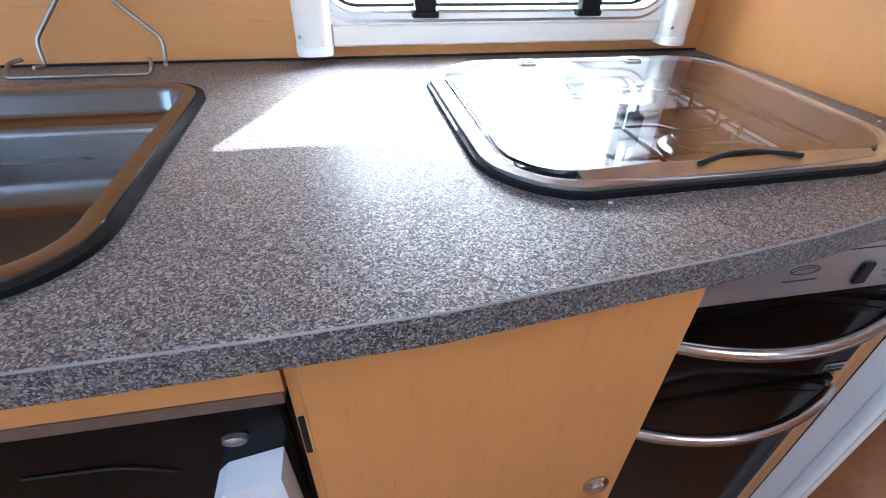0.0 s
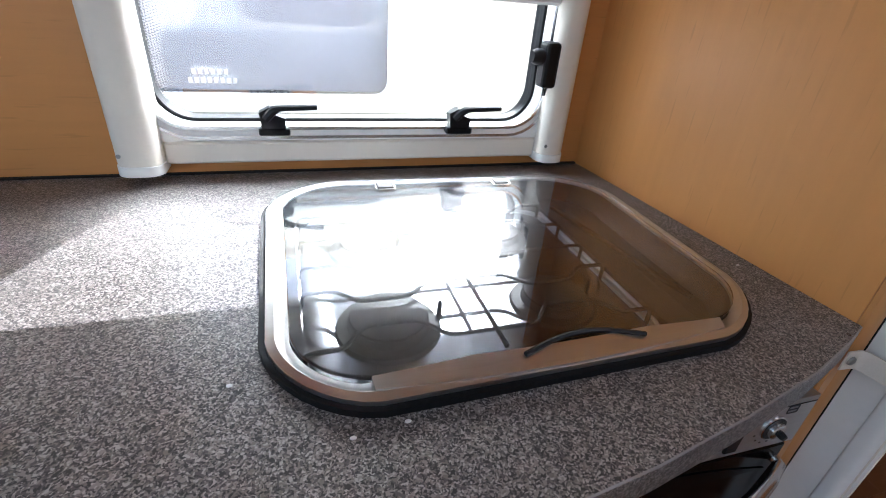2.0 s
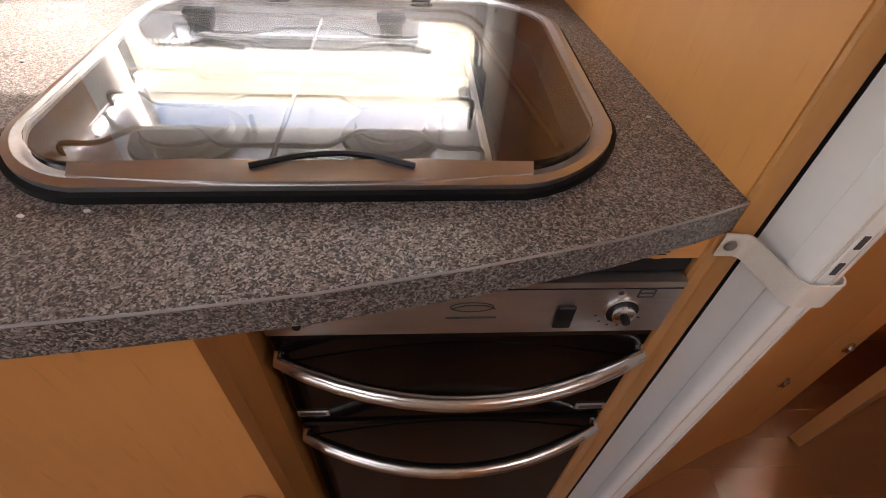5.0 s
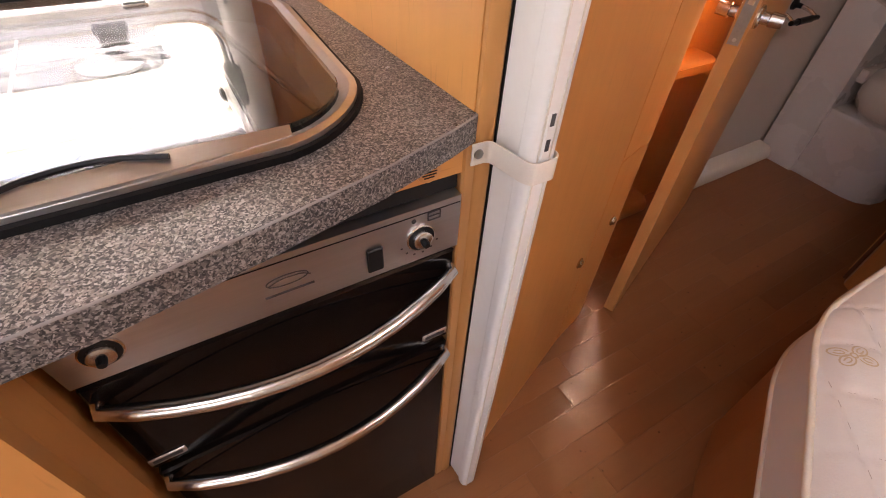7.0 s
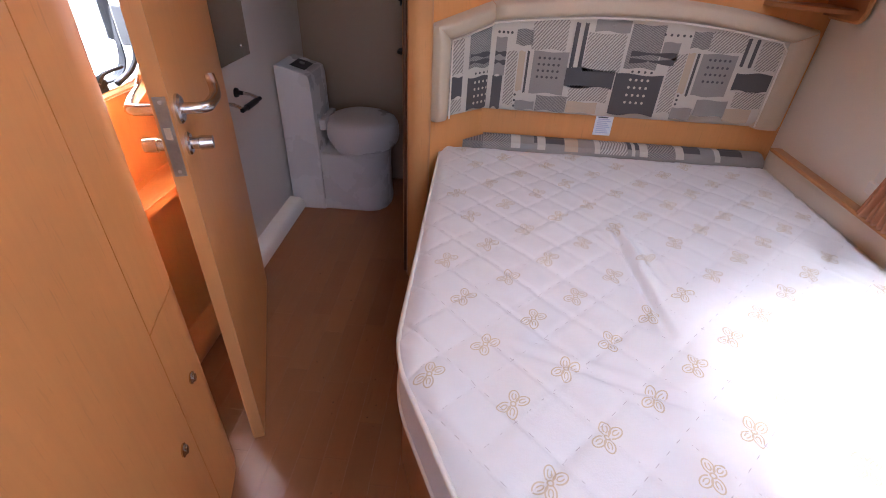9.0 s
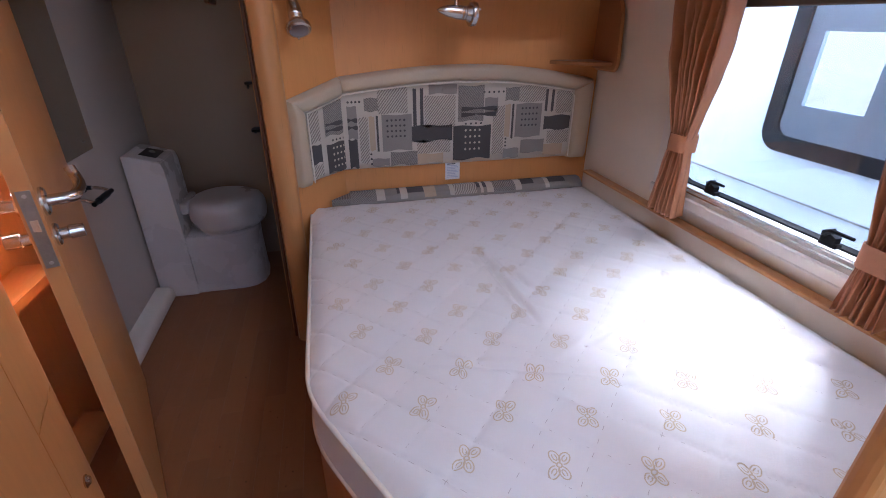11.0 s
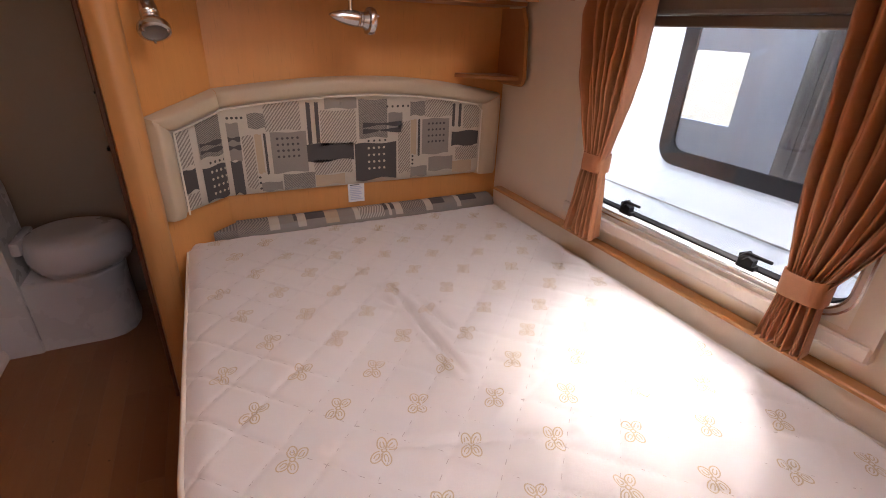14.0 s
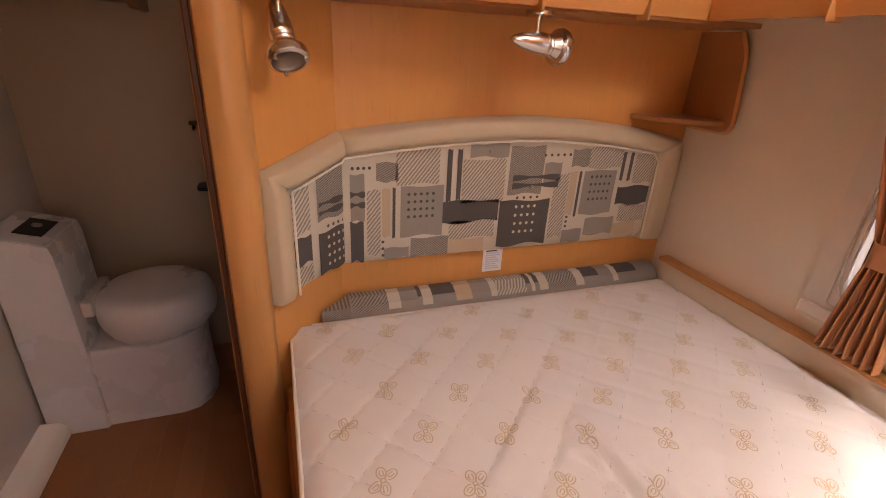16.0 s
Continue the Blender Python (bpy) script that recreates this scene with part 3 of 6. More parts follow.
# printed dot border round the pane
bm = bmesh.new()
for k in range(6):
    ins, h = 0.032 + 0.0036 * k, 0.0014 - 0.00013 * k
    line = rrect(KW[0] + ins, KW[1] - ins, KW[2] + ins, KW[3] - ins, 0.05 - 0.0036 * k, 12)
    run = (k % 2) * 0.0018
    for (ax, az), (bx, bz) in zip(line, line[1:] + line[:1]):
        ln = math.hypot(bx - ax, bz - az)
        while run < ln:
            x, z = ax + (bx - ax) * run / ln, az + (bz - az) * run / ln
            bm.faces.new([bm.verts.new((x + h * i, 0.0152, z + h * j)) for i, j in ((-1, 0), (0, -1), (1, 0), (0, 1))])
            run += 0.0036
        run -= ln
part("dot_border", bm, M_INK, kw, "fine black printed dots along the pane's edge")["kind"] = "stuff"
# blind cassette round the kitchen window: rails, sill strip and an unseen lower bar
bc = thing("window_blind", (-0.41, -0.02, 0.92), "white plastic blind cassette with side rails around the kitchen window", "blind")
for a, b, z in ((-0.754, -0.697, 0.916), (-0.108, -0.060, 0.920)):
    bm = prism(bmesh.new(), rrect(a, b, -0.052, -0.003, (0.002, 0.002, 0.018, 0.018), 5), z + 0.014, 1.62)
    r = part("side_rail", bm, M_IVORY, bc, smooth=40)
    bm = prism(bmesh.new(), rrect(a - 0.001, b + 0.001, -0.055, -0.003, (0.002, 0.002, 0.02, 0.02), 5), z, z + 0.014)
    part("end_cap", bm, M_WHITE, r, smooth=40)
    part("screw", lathe(bmesh.new(), [(0, 0), (0.003, 0), (0.003, 0.001), (0, 0.001)], aim((a + 0.008, -0.052, z + 0.03), (0, -1, 0)), 8), M_SCREW, r)
part("sill_strip", B(-0.6965, -0.1085, -0.026, -0.003, 0.924, 0.9565, bevel=0.003), M_IVORY, bc)
# bar and pleats added above the view to cut off the worktop's sun patch
part("unseen_lower_bar", B(-0.6965, -0.1085, -0.04, -0.024, 1.165, 1.19, bevel=0.004), M_WHITE, bc)
bm = bmesh.new()
for k in range(18):
    z = 1.19 + k * 0.024
    up_prism(bm, [(-0.026, z), (-0.038, z + 0.012), (-0.026, z + 0.024), (-0.0245, z + 0.024), (-0.0365, z + 0.012), (-0.0245, z)], -0.696, -0.109, 'x')
part("unseen_pleats", bm, M_IVORY, bc)

ww = caravan_window("window_2", WW, 0.0, 1, "clear acrylic washroom window in a rounded frame")
st = part("stay", B(1.125, 1.15, -0.055, -0.02, 0.93, 1.02, bevel=0.006, seg=2), M_BLACK, ww, "black window stay")
part("stay_arm", tube(bmesh.new(), bend([(1.135, -0.045, 0.96), (1.13, -0.05, 0.91), (1.09, -0.05, 0.88), (1.04, -0.045, 0.865)], 0.03), 0.007, 8), M_BLACK, st, smooth=40)
catch(ww, 1.0, 0.865, -0.018, 1)

bw = caravan_window("window_3", BW, -2.0, -1, "clear acrylic bedside window in a pale frame")
for x in (0.952, 0.581):
    catch(bw, x, 0.745, -1.985, -1)
bm = up_ring(bmesh.new(), rrect(BW[0] - 0.05, BW[1] + 0.05, BW[2] - 0.055, BW[3] + 0.06, 0.01), rrect(BW[0], BW[1], BW[2], BW[3], 0.004), -2.0, -1.975)
part("surround", bm, M_IVORY, bw, "pale plastic window surround", smooth=40)
part("sill", B(BW[0] - 0.05, BW[1] + 0.05, -1.9745, -1.962, 0.655, 0.690, bevel=0.004), M_IVORY, bw)
bb = thing("window_blind", (0.76, -1.97, 1.24), "dark taupe roller blind rolled up in a pale cassette", "blind")
part("cassette", B(0.38, 1.15, -1.974, -1.93, 1.305, 1.36, bevel=0.008, seg=2), M_IVORY, bb)
part("roll", B(0.39, 1.14, -1.974, -1.935, 1.262, 1.304, bevel=0.01, seg=2), M_BLIND, bb)
part("bottom_bar", B(0.39, 1.14, -1.974, -1.945, 1.236, 1.261, bevel=0.003), M_BLIND, bb)
part("pull_tab", B(0.80, 0.86, -1.944, -1.925, 1.300, 1.308, bevel=0.002), M_WHITE, bb)

# ---- kitchen ----
FRONT = [(-2.2, -0.653), (-0.9, -0.653), (-0.75, -0.650), (-0.627, -0.645), (-0.48, -0.629), (-0.39, -0.619), (-0.29, -0.605), (-0.19, -0.585), (-0.08, -0.558), (0.0, -0.5315), (0.0375, -0.5165)]
HOB = dict(x0=-0.567, x1=-0.031, y0=-0.531, y1=-0.072)
SINK = dict(x0=-1.40, x1=-0.866, y0=-0.60, y1=-0.130)


def hob_bow(x, y):
    """Sides bow out, front and back bow a little."""
    k, j = ((y + 0.27) / 0.25) ** 2, ((x + 0.34) / 0.30) ** 2
    return -0.300 + (x + 0.300) * (1 - 0.085 * k), -0.27 + (y + 0.27) * (1 - 0.10 * j)


def hob_line(inset):
    h = HOB
    pts = rrect(h["x0"] + inset, h["x1"] - inset, h["y0"] + inset, h["y1"] - inset, [max(0.01, r - inset) for r in (0.10, 0.10, 0.085, 0.095)], 8)
    return [hob_bow(x, y) for x, y in pts]


def sink_line(inset):
    s = SINK
    return rrect(s["x0"] + inset, s["x1"] - inset, s["y0"] + inset, s["y1"] - inset, [max(0.01, r - inset) for r in (0.075, 0.075, 0.075, 0.09)], 8)


def plate_with_holes(outline, holes, z0, z1):
    """A slab with cut-outs, filled by triangles."""
    bm = bmesh.new()
    for z in (z0, z1):
        es = []
        for loop in (outline, *holes):
            vs = [bm.verts.new((x, y, z)) for x, y in loop]
            es += [bm.edges.new((vs[i], vs[(i + 1) % len(vs)])) for i in range(len(vs))]
        bmesh.ops.triangle_fill(bm, use_beauty=True, use_dissolve=False, edges=es)
    bm.verts.ensure_lookup_table()
    n = sum(len(l) for l in (outline, *holes))
    k = 0
    for loop in (outline, *holes):
        m = len(loop)
        for i in range(m):
            a, b = k + i, k + (i + 1) % m
            bm.faces.new((bm.verts[a], bm.verts[b], bm.verts[b + n], bm.verts[a + n]))
        k += m
    return bm


edge = [(x, y + 0.003) for x, y in FRONT]
outline = [(0.0, -0.002), (-2.2, -0.002)] + edge + [(0.0368, -0.5125)]
top = thing("worktop", (-1.0, -0.3, 0.862), "speckled grey laminate kitchen worktop with a bowed front", "worktop")
bm = plate_with_holes(outline, [hob_line(0.02), sink_line(0.02)], 0.869, 0.9)
part("slab", bm, M_TOP, top)
# rolled front lipping
bm = bmesh.new()
prof = [(0.0, 0.869), (-0.0045, 0.8692), (-0.0055, 0.8702), (-0.0055, 0.8985)]
rows = [[bm.verts.new((x, y + a, z)) for a, z in prof] for x, y in edge]
for a, b in zip(rows, rows[1:]):
    for i in range(len(prof) - 1):
        bm.faces.new((a[i], b[i], b[i + 1], a[i + 1]))
part("front_lipping", bm, M_TOP, top)
# edging seam, with the lip's highlight put into its paler colour
bm = bmesh.new()
prof = [(-0.0055, 0.8985), (-0.0052, 0.8997), (-0.0042, 0.9001)]
rows = [[bm.verts.new((x, y + a, z)) for a, z in prof] for x, y in edge]
for a, b in zip(rows, rows[1:]):
    for i in range(len(prof) - 1):
        bm.faces.new((a[i], b[i], b[i + 1], a[i + 1]))
part("lip_highlight_seam", bm, mat("lip_highlight_laminate", (0.24, 0.228, 0.22), 0.3, big=20, var=0.2, fine=300, fvar=0.2, bump=0.1), top, "edging seam along the front edge, coloured paler as the lip's highlight", smooth=60)
bm = bmesh.new()
rows = [[bm.verts.new((x, y + a, 0.9001)) for a in (-0.0042, 0.0003)] for x, y in edge]
for a, b in zip(rows, rows[1:]):
    bm.faces.new((a[0], b[0], b[1], a[1]))
part("top_edge", bm, M_TOP, top)
part("back_seal", B(-2.2, -0.003, -0.006, -0.0005, 0.9, 0.903), M_DARK, top)

# hob
hob = thing("hob", (-0.3, -0.3, 0.86), "four-burner steel gas hob under a closed smoked glass lid", "hob")
part("rubber_seal", ring(bmesh.new(), hob_line(0.0), hob_line(0.012), 0.9002, 0.9065), M_RUBBER, hob, "black rubber seal", smooth=50)
bm = bmesh.new()
ring(bm, hob_line(0.006), hob_line(0.014), 0.9066, 0.911, 0.913)
ring(bm, hob_line(0.0141), hob_line(0.026), 0.9066, 0.913, 0.9095)
part("rim", bm, M_STEEL, hob, "brushed steel rim", smooth=50)
bm = bmesh.new()
rows = []
for i in range(25):
    x = -0.485 + 0.365 * i / 24
    w = 0.011 * min(1.0, 4 * min(i, 24 - i) / 24)
    rows.append([bm.verts.new((*hob_bow(x, HOB["y0"] + o), z)) for o, z in ((0.016, 0.9100), (0.016, 0.9139), (0.026 + w, 0.9182), (0.026 + w, 0.9100))])
for a, b in zip(rows, rows[1:]):
    for i in range(4):
        bm.faces.new((a[i], b[i], b[(i + 1) % 4], a[(i + 1) % 4]))
part("front_strip", bm, M_STEEL, hob, "wide steel strip along the lid's front", smooth=40)
# tray: a shallow steel pan with a raised dark control side
bm = bmesh.new()
lines = [(0.0262, 0.9065), (0.034, 0.885), (0.05, 0.871), (0.075, 0.868)]
loops = [[bm.verts.new((x, y, z)) for x, y in hob_line(i)] for i, z in lines]
for a, b in zip(loops, loops[1:]):
    n = len(a)
    for i in range(n):
        bm.faces.new((a[i], a[(i + 1) % n], b[(i + 1) % n], b[i]))
bm.faces.new(loops[-1])
for f in bm.faces:                      # the control end is enamelled black
    f.material_index = int(f.calc_center_median().x > -0.16)
part("tray", bm, [mat("soiled_hob_steel", (0.10, 0.104, 0.112), 0.2, 1.0, big=7, var=0.3, fine=120, fvar=0.2, bump=0.05, rvar=0.16), M_BLACK], hob, "dark soiled steel tray", smooth=40)
bm = bmesh.new()
ring(bm, rrect(-0.527, -0.152, -0.468, -0.140, 0.035), rrect(-0.520, -0.159, -0.461, -0.147, 0.030), 0.868, 0.872)
part("pan_well_rib", bm, M_STEEL, hob, smooth=40)
bm = prism(bmesh.new(), rrect(-0.150, -0.070, -0.49, -0.115, 0.05), 0.868, 0.880, bevel=0.006, seg=2)
part("control_ledge", bm, M_BLACK, hob, "black enamel control ledge", smooth=40)
part("ledge_bar", tube(bmesh.new(), bend([(-0.132, -0.16, 0.882), (-0.115, -0.27, 0.883), (-0.088, -0.42, 0.882)], 0.05), 0.004, 8), M_BURNER, hob, smooth=50)
for k, (x, y, r) in enumerate(((-0.437, -0.388, 0.042), (-0.247, -0.381, 0.037), (-0.441, -0.230, 0.032), (-0.258, -0.221, 0.038))):
    b = part("burner", lathe(bmesh.new(), [(r + 0.012, 0.868), (r + 0.010, 0.872), (r, 0.874), (r - 0.004, 0.879), (r - 0.006, 0.8795), (0, 0.8795)], Matrix.Translation((x, y, 0)), 28), M_BURNER, hob, smooth=35)
    part("burner_cap", lathe(bmesh.new(), [(r - 0.005, 0.8797), (r - 0.002, 0.882), (r - 0.003, 0.8845), (r - 0.010, 0.886), (0, 0.8862)], Matrix.Translation((x, y, 0)), 28), M_BURNER, b, smooth=35)
    part("igniter", lathe(bmesh.new(), [(0.003, 0.868), (0.003, 0.882), (0.0015, 0.886), (0, 0.886)], Matrix.Translation((x + r + 0.015, y + 0.012, 0)), 8), M_BURNER, b)
ZG = 0.893


def pan_bar(y, wavy, w=0.0):
    a, b, m = -0.520, -0.164, -0.342
    if not wavy:
        line = [(a, y, 0.872), (a, y, ZG), (b, y, ZG), (b, y, 0.872)]
    else:
        line = [(a, y, 0.872), (a, y, ZG)]
        for c in (-0.439, -0.250):
            line += [(c - 0.048, y, ZG), (c - 0.026, y - w, ZG), (c + 0.026, y - w, ZG), (c + 0.050, y, ZG)]
        line += [(b, y, ZG), (b, y, 0.872)]
    return tube(bmesh.new(), bend(line, 0.008, 3), 0.0024, 6)


grid = part("pan_support", tube(bmesh.new(), [(-0.342, -0.145, ZG), (-0.342, -0.465, ZG)], 0.0024, 6), M_RUBBER, hob, "black wire pan support", smooth=50)
for y, wv, w in ((-0.172, 1, 0.022), (-0.238, 1, -0.02), (-0.300, 0, 0), (-0.350, 1, 0.022), (-0.440, 1, -0.028)):
    part("bar", pan_bar(y, wv, w), M_RUBBER, grid, smooth=50)
for x in (-0.522, -0.160):
    part("side_wire", tube(bmesh.new(), bend([(x, -0.165, 0.872), (x, -0.17, 0.880), (x, -0.45, 0.880), (x, -0.46, 0.872)], 0.006), 0.0022, 6), M_STEEL, grid, smooth=50)
lid = part("glass_lid", prism(bmesh.new(), hob_line(0.0265), 0.9135, 0.9175, bevel=0.001), M_LID, hob, "smoked glass lid")
lid.visible_shadow = False
for x in (-0.395, -0.2135):
    h = part("hinge", B(x - 0.0125, x + 0.0125, -0.1395, -0.1175, 0.9175, 0.9215, bevel=0.0015), M_DARK, hob, "square black lid hinge")
    part("hinge_edge", ring(bmesh.new(), rrect(x - 0.0142, x + 0.0142, -0.1412, -0.1158, 0.003, 3), rrect(x - 0.0127, x + 0.0127, -0.1397, -0.1173, 0.003, 3), 0.9176, 0.9198), M_CHROME, h)
part("finger_grip", tube(bmesh.new(), bend([(-0.345, -0.502, 0.9185), (-0.305, -0.488, 0.920), (-0.265, -0.486, 0.920), (-0.225, -0.500, 0.9185)], 0.03), 0.0024, 6), M_BLACK, hob, smooth=50)

# sink
sink = thing("sink", (-1.13, -0.37, 0.74), "stainless steel kitchen sink bowl let into the worktop", "sink")
part("rubber_seal", ring(bmesh.new(), sink_line(0.0), sink_line(0.014), 0.9002, 0.906), M_RUBBER, sink, "black rubber seal", smooth=50)
bm = bmesh.new()
lines = [(0.010, 0.9062), (0.0105, 0.909), (0.020, 0.910), (0.029, 0.9085), (0.034, 0.902), (0.038, 0.882), (0.043, 0.876), (0.058, 0.873), (0.064, 0.869), (0.067, 0.860), (0.073, 0.80), (0.085, 0.776), (0.11, 0.764), (0.16, 0.761)]
loops = [[bm.verts.new((x, y, z)) for x, y in sink_line(i)] for i, z in lines]
for a, b in zip(loops, loops[1:]):
    n = len(a)
    for i in range(n):
        bm.faces.new((a[i], a[(i + 1) % n], b[(i + 1) % n], b[i]))
bm.faces.new(loops[-1])
part("bowl", bm, mat("brushed_sink_steel", (0.26, 0.25, 0.24), 0.24, 1.0, big=9, var=0.12, fine=300, fvar=0.12, bump=0.12, stretch=(0.08, 1, 1), rvar=0.16), sink, "brushed stainless bowl with a step", smooth=40)

# folded wire rack against the wall
rack = thing("wire_rack", (-1.06, -0.04, 0.903), "folded dull steel wire drainer rack standing against the wall", "rack")
z0 = 0.906
part("base_wire", tube(bmesh.new(), bend([(-1.150, -0.04, z0 + 0.014), (-1.163, -0.055, z0 + 0.012), (-1.155, -0.085, z0), (-0.965, -0.085, z0), (-0.962, -0.078, z0 + 0.012), (-0.975, -0.045, z0 + 0.012)], 0.008), 0.003, 8), M_SCREW, rack, smooth=50)
part("left_wire", tube(bmesh.new(), bend([(-1.135, -0.05, z0 + 0.004), (-1.128, -0.032, z0), (-1.13, -0.022, z0 + 0.036), (-1.07, -0.012, z0 + 0.105), (-1.045, -0.010, z0 + 0.16)], 0.01), 0.003, 8), M_SCREW, rack, smooth=50)
part("right_wire", tube(bmesh.new(), bend([(-0.953, -0.05, z0 + 0.004), (-0.958, -0.032, z0), (-0.955, -0.022, z0 + 0.034), (-1.012, -0.012, z0 + 0.09), (-1.045, -0.010, z0 + 0.16)], 0.01), 0.003, 8), M_SCREW, rack, smooth=50)

# cupboard between fridge and cooker
cup = thing("base_cupboard", (-0.56, -0.3, 0), "beech-faced base cupboard with a chrome push knob", "cupboard")
bm = bmesh.new()
prism(bm, [(-0.748, -0.01), (-0.748, -0.602), (-0.40, -0.585), (-0.384, -0.525), (-0.384, -0.01)], 0.0, 0.858)
part("body", bm, M_WOOD, cup)
d = part("door", prism(bmesh.new(), [(-0.733, -0.604), (-0.733, -0.623), (-0.377, -0.600), (-0.377, -0.582)], 0.03, 0.866), M_WOOD, cup)
part("door_edge", prism(bmesh.new(), [(-0.7355, -0.604), (-0.7355, -0.6235), (-0.7332, -0.6235), (-0.7332, -0.604)], 0.03, 0.866), M_EDGE, d)
part("push_knob", lathe(bmesh.new(), [(0, 0), (0.017, 0), (0.018, 0.003), (0.014, 0.006), (0.012, 0.0065), (0.010, 0.009), (0, 0.0095)], aim((-0.410, -0.6025, 0.518), (0, -1, 0)), 24), M_CHROME, d, "oval chrome push knob", smooth=40)
part("hinge_slot", B(-0.7465, -0.7372, -0.604, -0.601, 0.692, 0.748), M_BLACK, cup)

# fridge
fr = thing("fridge", (-1.0, -0.3, 0), "black-fronted built-in fridge under the worktop", "fridge")
part("cabinet", B(-1.262, -0.75, -0.585, -0.01, 0.0, 0.752), M_DARK, fr)
dr = part("door", B(-1.255, -0.757, -0.600, -0.586, 0.05, 0.772, bevel=0.003), M_FRIDGE, fr, "glossy black door")
part("latch", lathe(bmesh.new(), [(0, 0), (0.010, 0), (0.009, 0.005), (0.005, 0.007), (0, 0.007)], aim((-0.804, -0.600, 0.728), (0, -1, 0)) @ Matrix.Diagonal((1.2, 0.7, 1, 1)), 18), M_SCREW, dr, smooth=40)
part("crease", tube(bmesh.new(), bend([(-0.98, -0.601, 0.715), (-0.90, -0.602, 0.712), (-0.86, -0.601, 0.690)], 0.03), 0.0012, 6), M_BLACK, dr)
fs = thing("fridge_surround", (-1.0, -0.3, 0.80), "beech strip with a grey edging over the fridge", "trim")
part("strip", B(-1.262, -0.75, -0.606, -0.582, 0.7905, 0.8685), M_WOOD_H, fs)
part("edging", B(-1.262, -0.752, -0.607, -0.582, 0.776, 0.7900), M_SCREW, fs)
bk = thing("booklet", (-0.80, -0.612, 0.60), "white and navy booklet pack hung on the fridge door", "booklet")
part("cover", up_prism(bmesh.new(), [(-0.845, 0.56), (-0.762, 0.56), (-0.766, 0.704), (-0.818, 0.692), (-0.829, 0.680)], -0.632, -0.6005, 'y'), M_PAPER, bk)
part("print_panel", up_prism(bmesh.new(), [(-0.838, 0.56), (-0.768, 0.56), (-0.768, 0.648), (-0.838, 0.632)], -0.6335, -0.6322, 'y'), M_NAVY, bk)
bm = B(-2.19, -1.266, -0.57, -0.01, 0.0, 0.74)
box(bm, -2.19, -1.266, -0.60, -0.5705, 0.0, 0.8685)
solid("sink_cupboard", bm, M_WOOD, "plain beech base cupboard beyond the fridge", "cupboard")

# cooker
OX0, OX1, OY = -0.372, 0.023, -0.522
ck = thing("oven", (-0.18, -0.3, 0), "black built-in gas oven and grill with steel control panel", "oven")
part("carcass", B(OX0, -0.002, OY + 0.02, -0.01, 0.0, 0.83), M_DARK, ck)
pl = part("control_panel", up_prism(bmesh.new(), [(OX0 + 0.006, 0.742), (OX1 - 0.003, 0.742), (OX1 - 0.003, 0.816), (OX0 + 0.002, 0.816)], OY - 0.006, OY + 0.019, 'y'), M_STEEL, ck, "brushed steel control panel")
part("panel_groove", B(OX0 + 0.004, OX1 - 0.004, OY - 0.0066, OY - 0.0059, 0.807, 0.8082), M_BLACK, pl)
for x in (-0.329, -0.029):
    k = part("knob_spindle", lathe(bmesh.new(), [(0.017, 0), (0.0172, 0.002), (0.0155, 0.0025), (0.0155, 0.001), (0.0115, 0.001), (0.011, 0.008), (0.0085, 0.009), (0, 0.009)], aim((x, OY - 0.006, 0.776), (0, -1, 0)), 22), M_CHROME, pl, "bare control spindle with its collar", smooth=40)
    part("spindle_well", lathe(bmesh.new(), [(0.0155, 0.0022), (0.0155, 0.0030), (0.0098, 0.0030), (0.0098, 0.0022)], aim((x, OY - 0.006, 0.776), (0, -1, 0)), 22), M_BLACK, k)
    part("pin", lathe(bmesh.new(), [(0.0045, 0), (0.0042, 0.005), (0.0035, 0.007), (0, 0.007)], aim((x, OY - 0.015, 0.776), (0, -1, -0.1)), 10), M_BLACK, k)
    bm = bmesh.new()
    ring(bm, [(a, b) for a, b in rrect(-0.008, 0.008, -0.006, 0.006, 0.001, 1)], [(a, b) for a, b in rrect(-0.0066, 0.0066, -0.0046, 0.0046, 0.001, 1)], 0, 0.0006)
    box(bm, -0.0066, 0.0066, -0.0007, 0.0007, 0, 0.0006)
    bmesh.ops.transform(bm, matrix=Matrix.Translation((x + 0.016, OY - 0.0062, 0.801)) @ Matrix.Rotation(radians(90), 4, 'X'), verts=bm.verts[:])
    part("oven_symbol", bm, M_INK, pl)
    part("dial_mark", lathe(bmesh.new(), [(0.0028, 0), (0.0028, 0.0006), (0, 0.0006)], aim((x - 0.008, OY - 0.006, 0.801), (0, -1, 0)), 10), M_INK, pl)
for a in range(6):
    an = radians(200 + a * 26)
    part("dial_tick", B(-0.029 + 0.024 * math.cos(an) - 0.0012, -0.029 + 0.024 * math.cos(an) + 0.0012, OY - 0.0066, OY - 0.0059, 0.776 + 0.024 * math.sin(an) - 0.0008, 0.776 + 0.024 * math.sin(an) + 0.0008), M_INK, pl)
sw = part("ignition_switch", B(-0.092, -0.074, OY - 0.010, OY - 0.006, 0.752, 0.784, bevel=0.0015), M_BLACK, pl)
part("emblem", tube(bmesh.new(), [(-0.172 + 0.020 * math.cos(k * 0.2618), OY - 0.0062, 0.783 + 0.0065 * math.sin(k * 0.2618)) for k in range(24)], 0.0007, 5, closed=True), M_INK, pl)
part("emblem_line", tube(bmesh.new(), bend([(-0.190, OY - 0.0062, 0.781), (-0.178, OY - 0.0062, 0.786), (-0.158, OY - 0.0062, 0.785), (-0.150, OY - 0.0062, 0.780)], 0.006), 0.0007, 5), M_INK, pl)
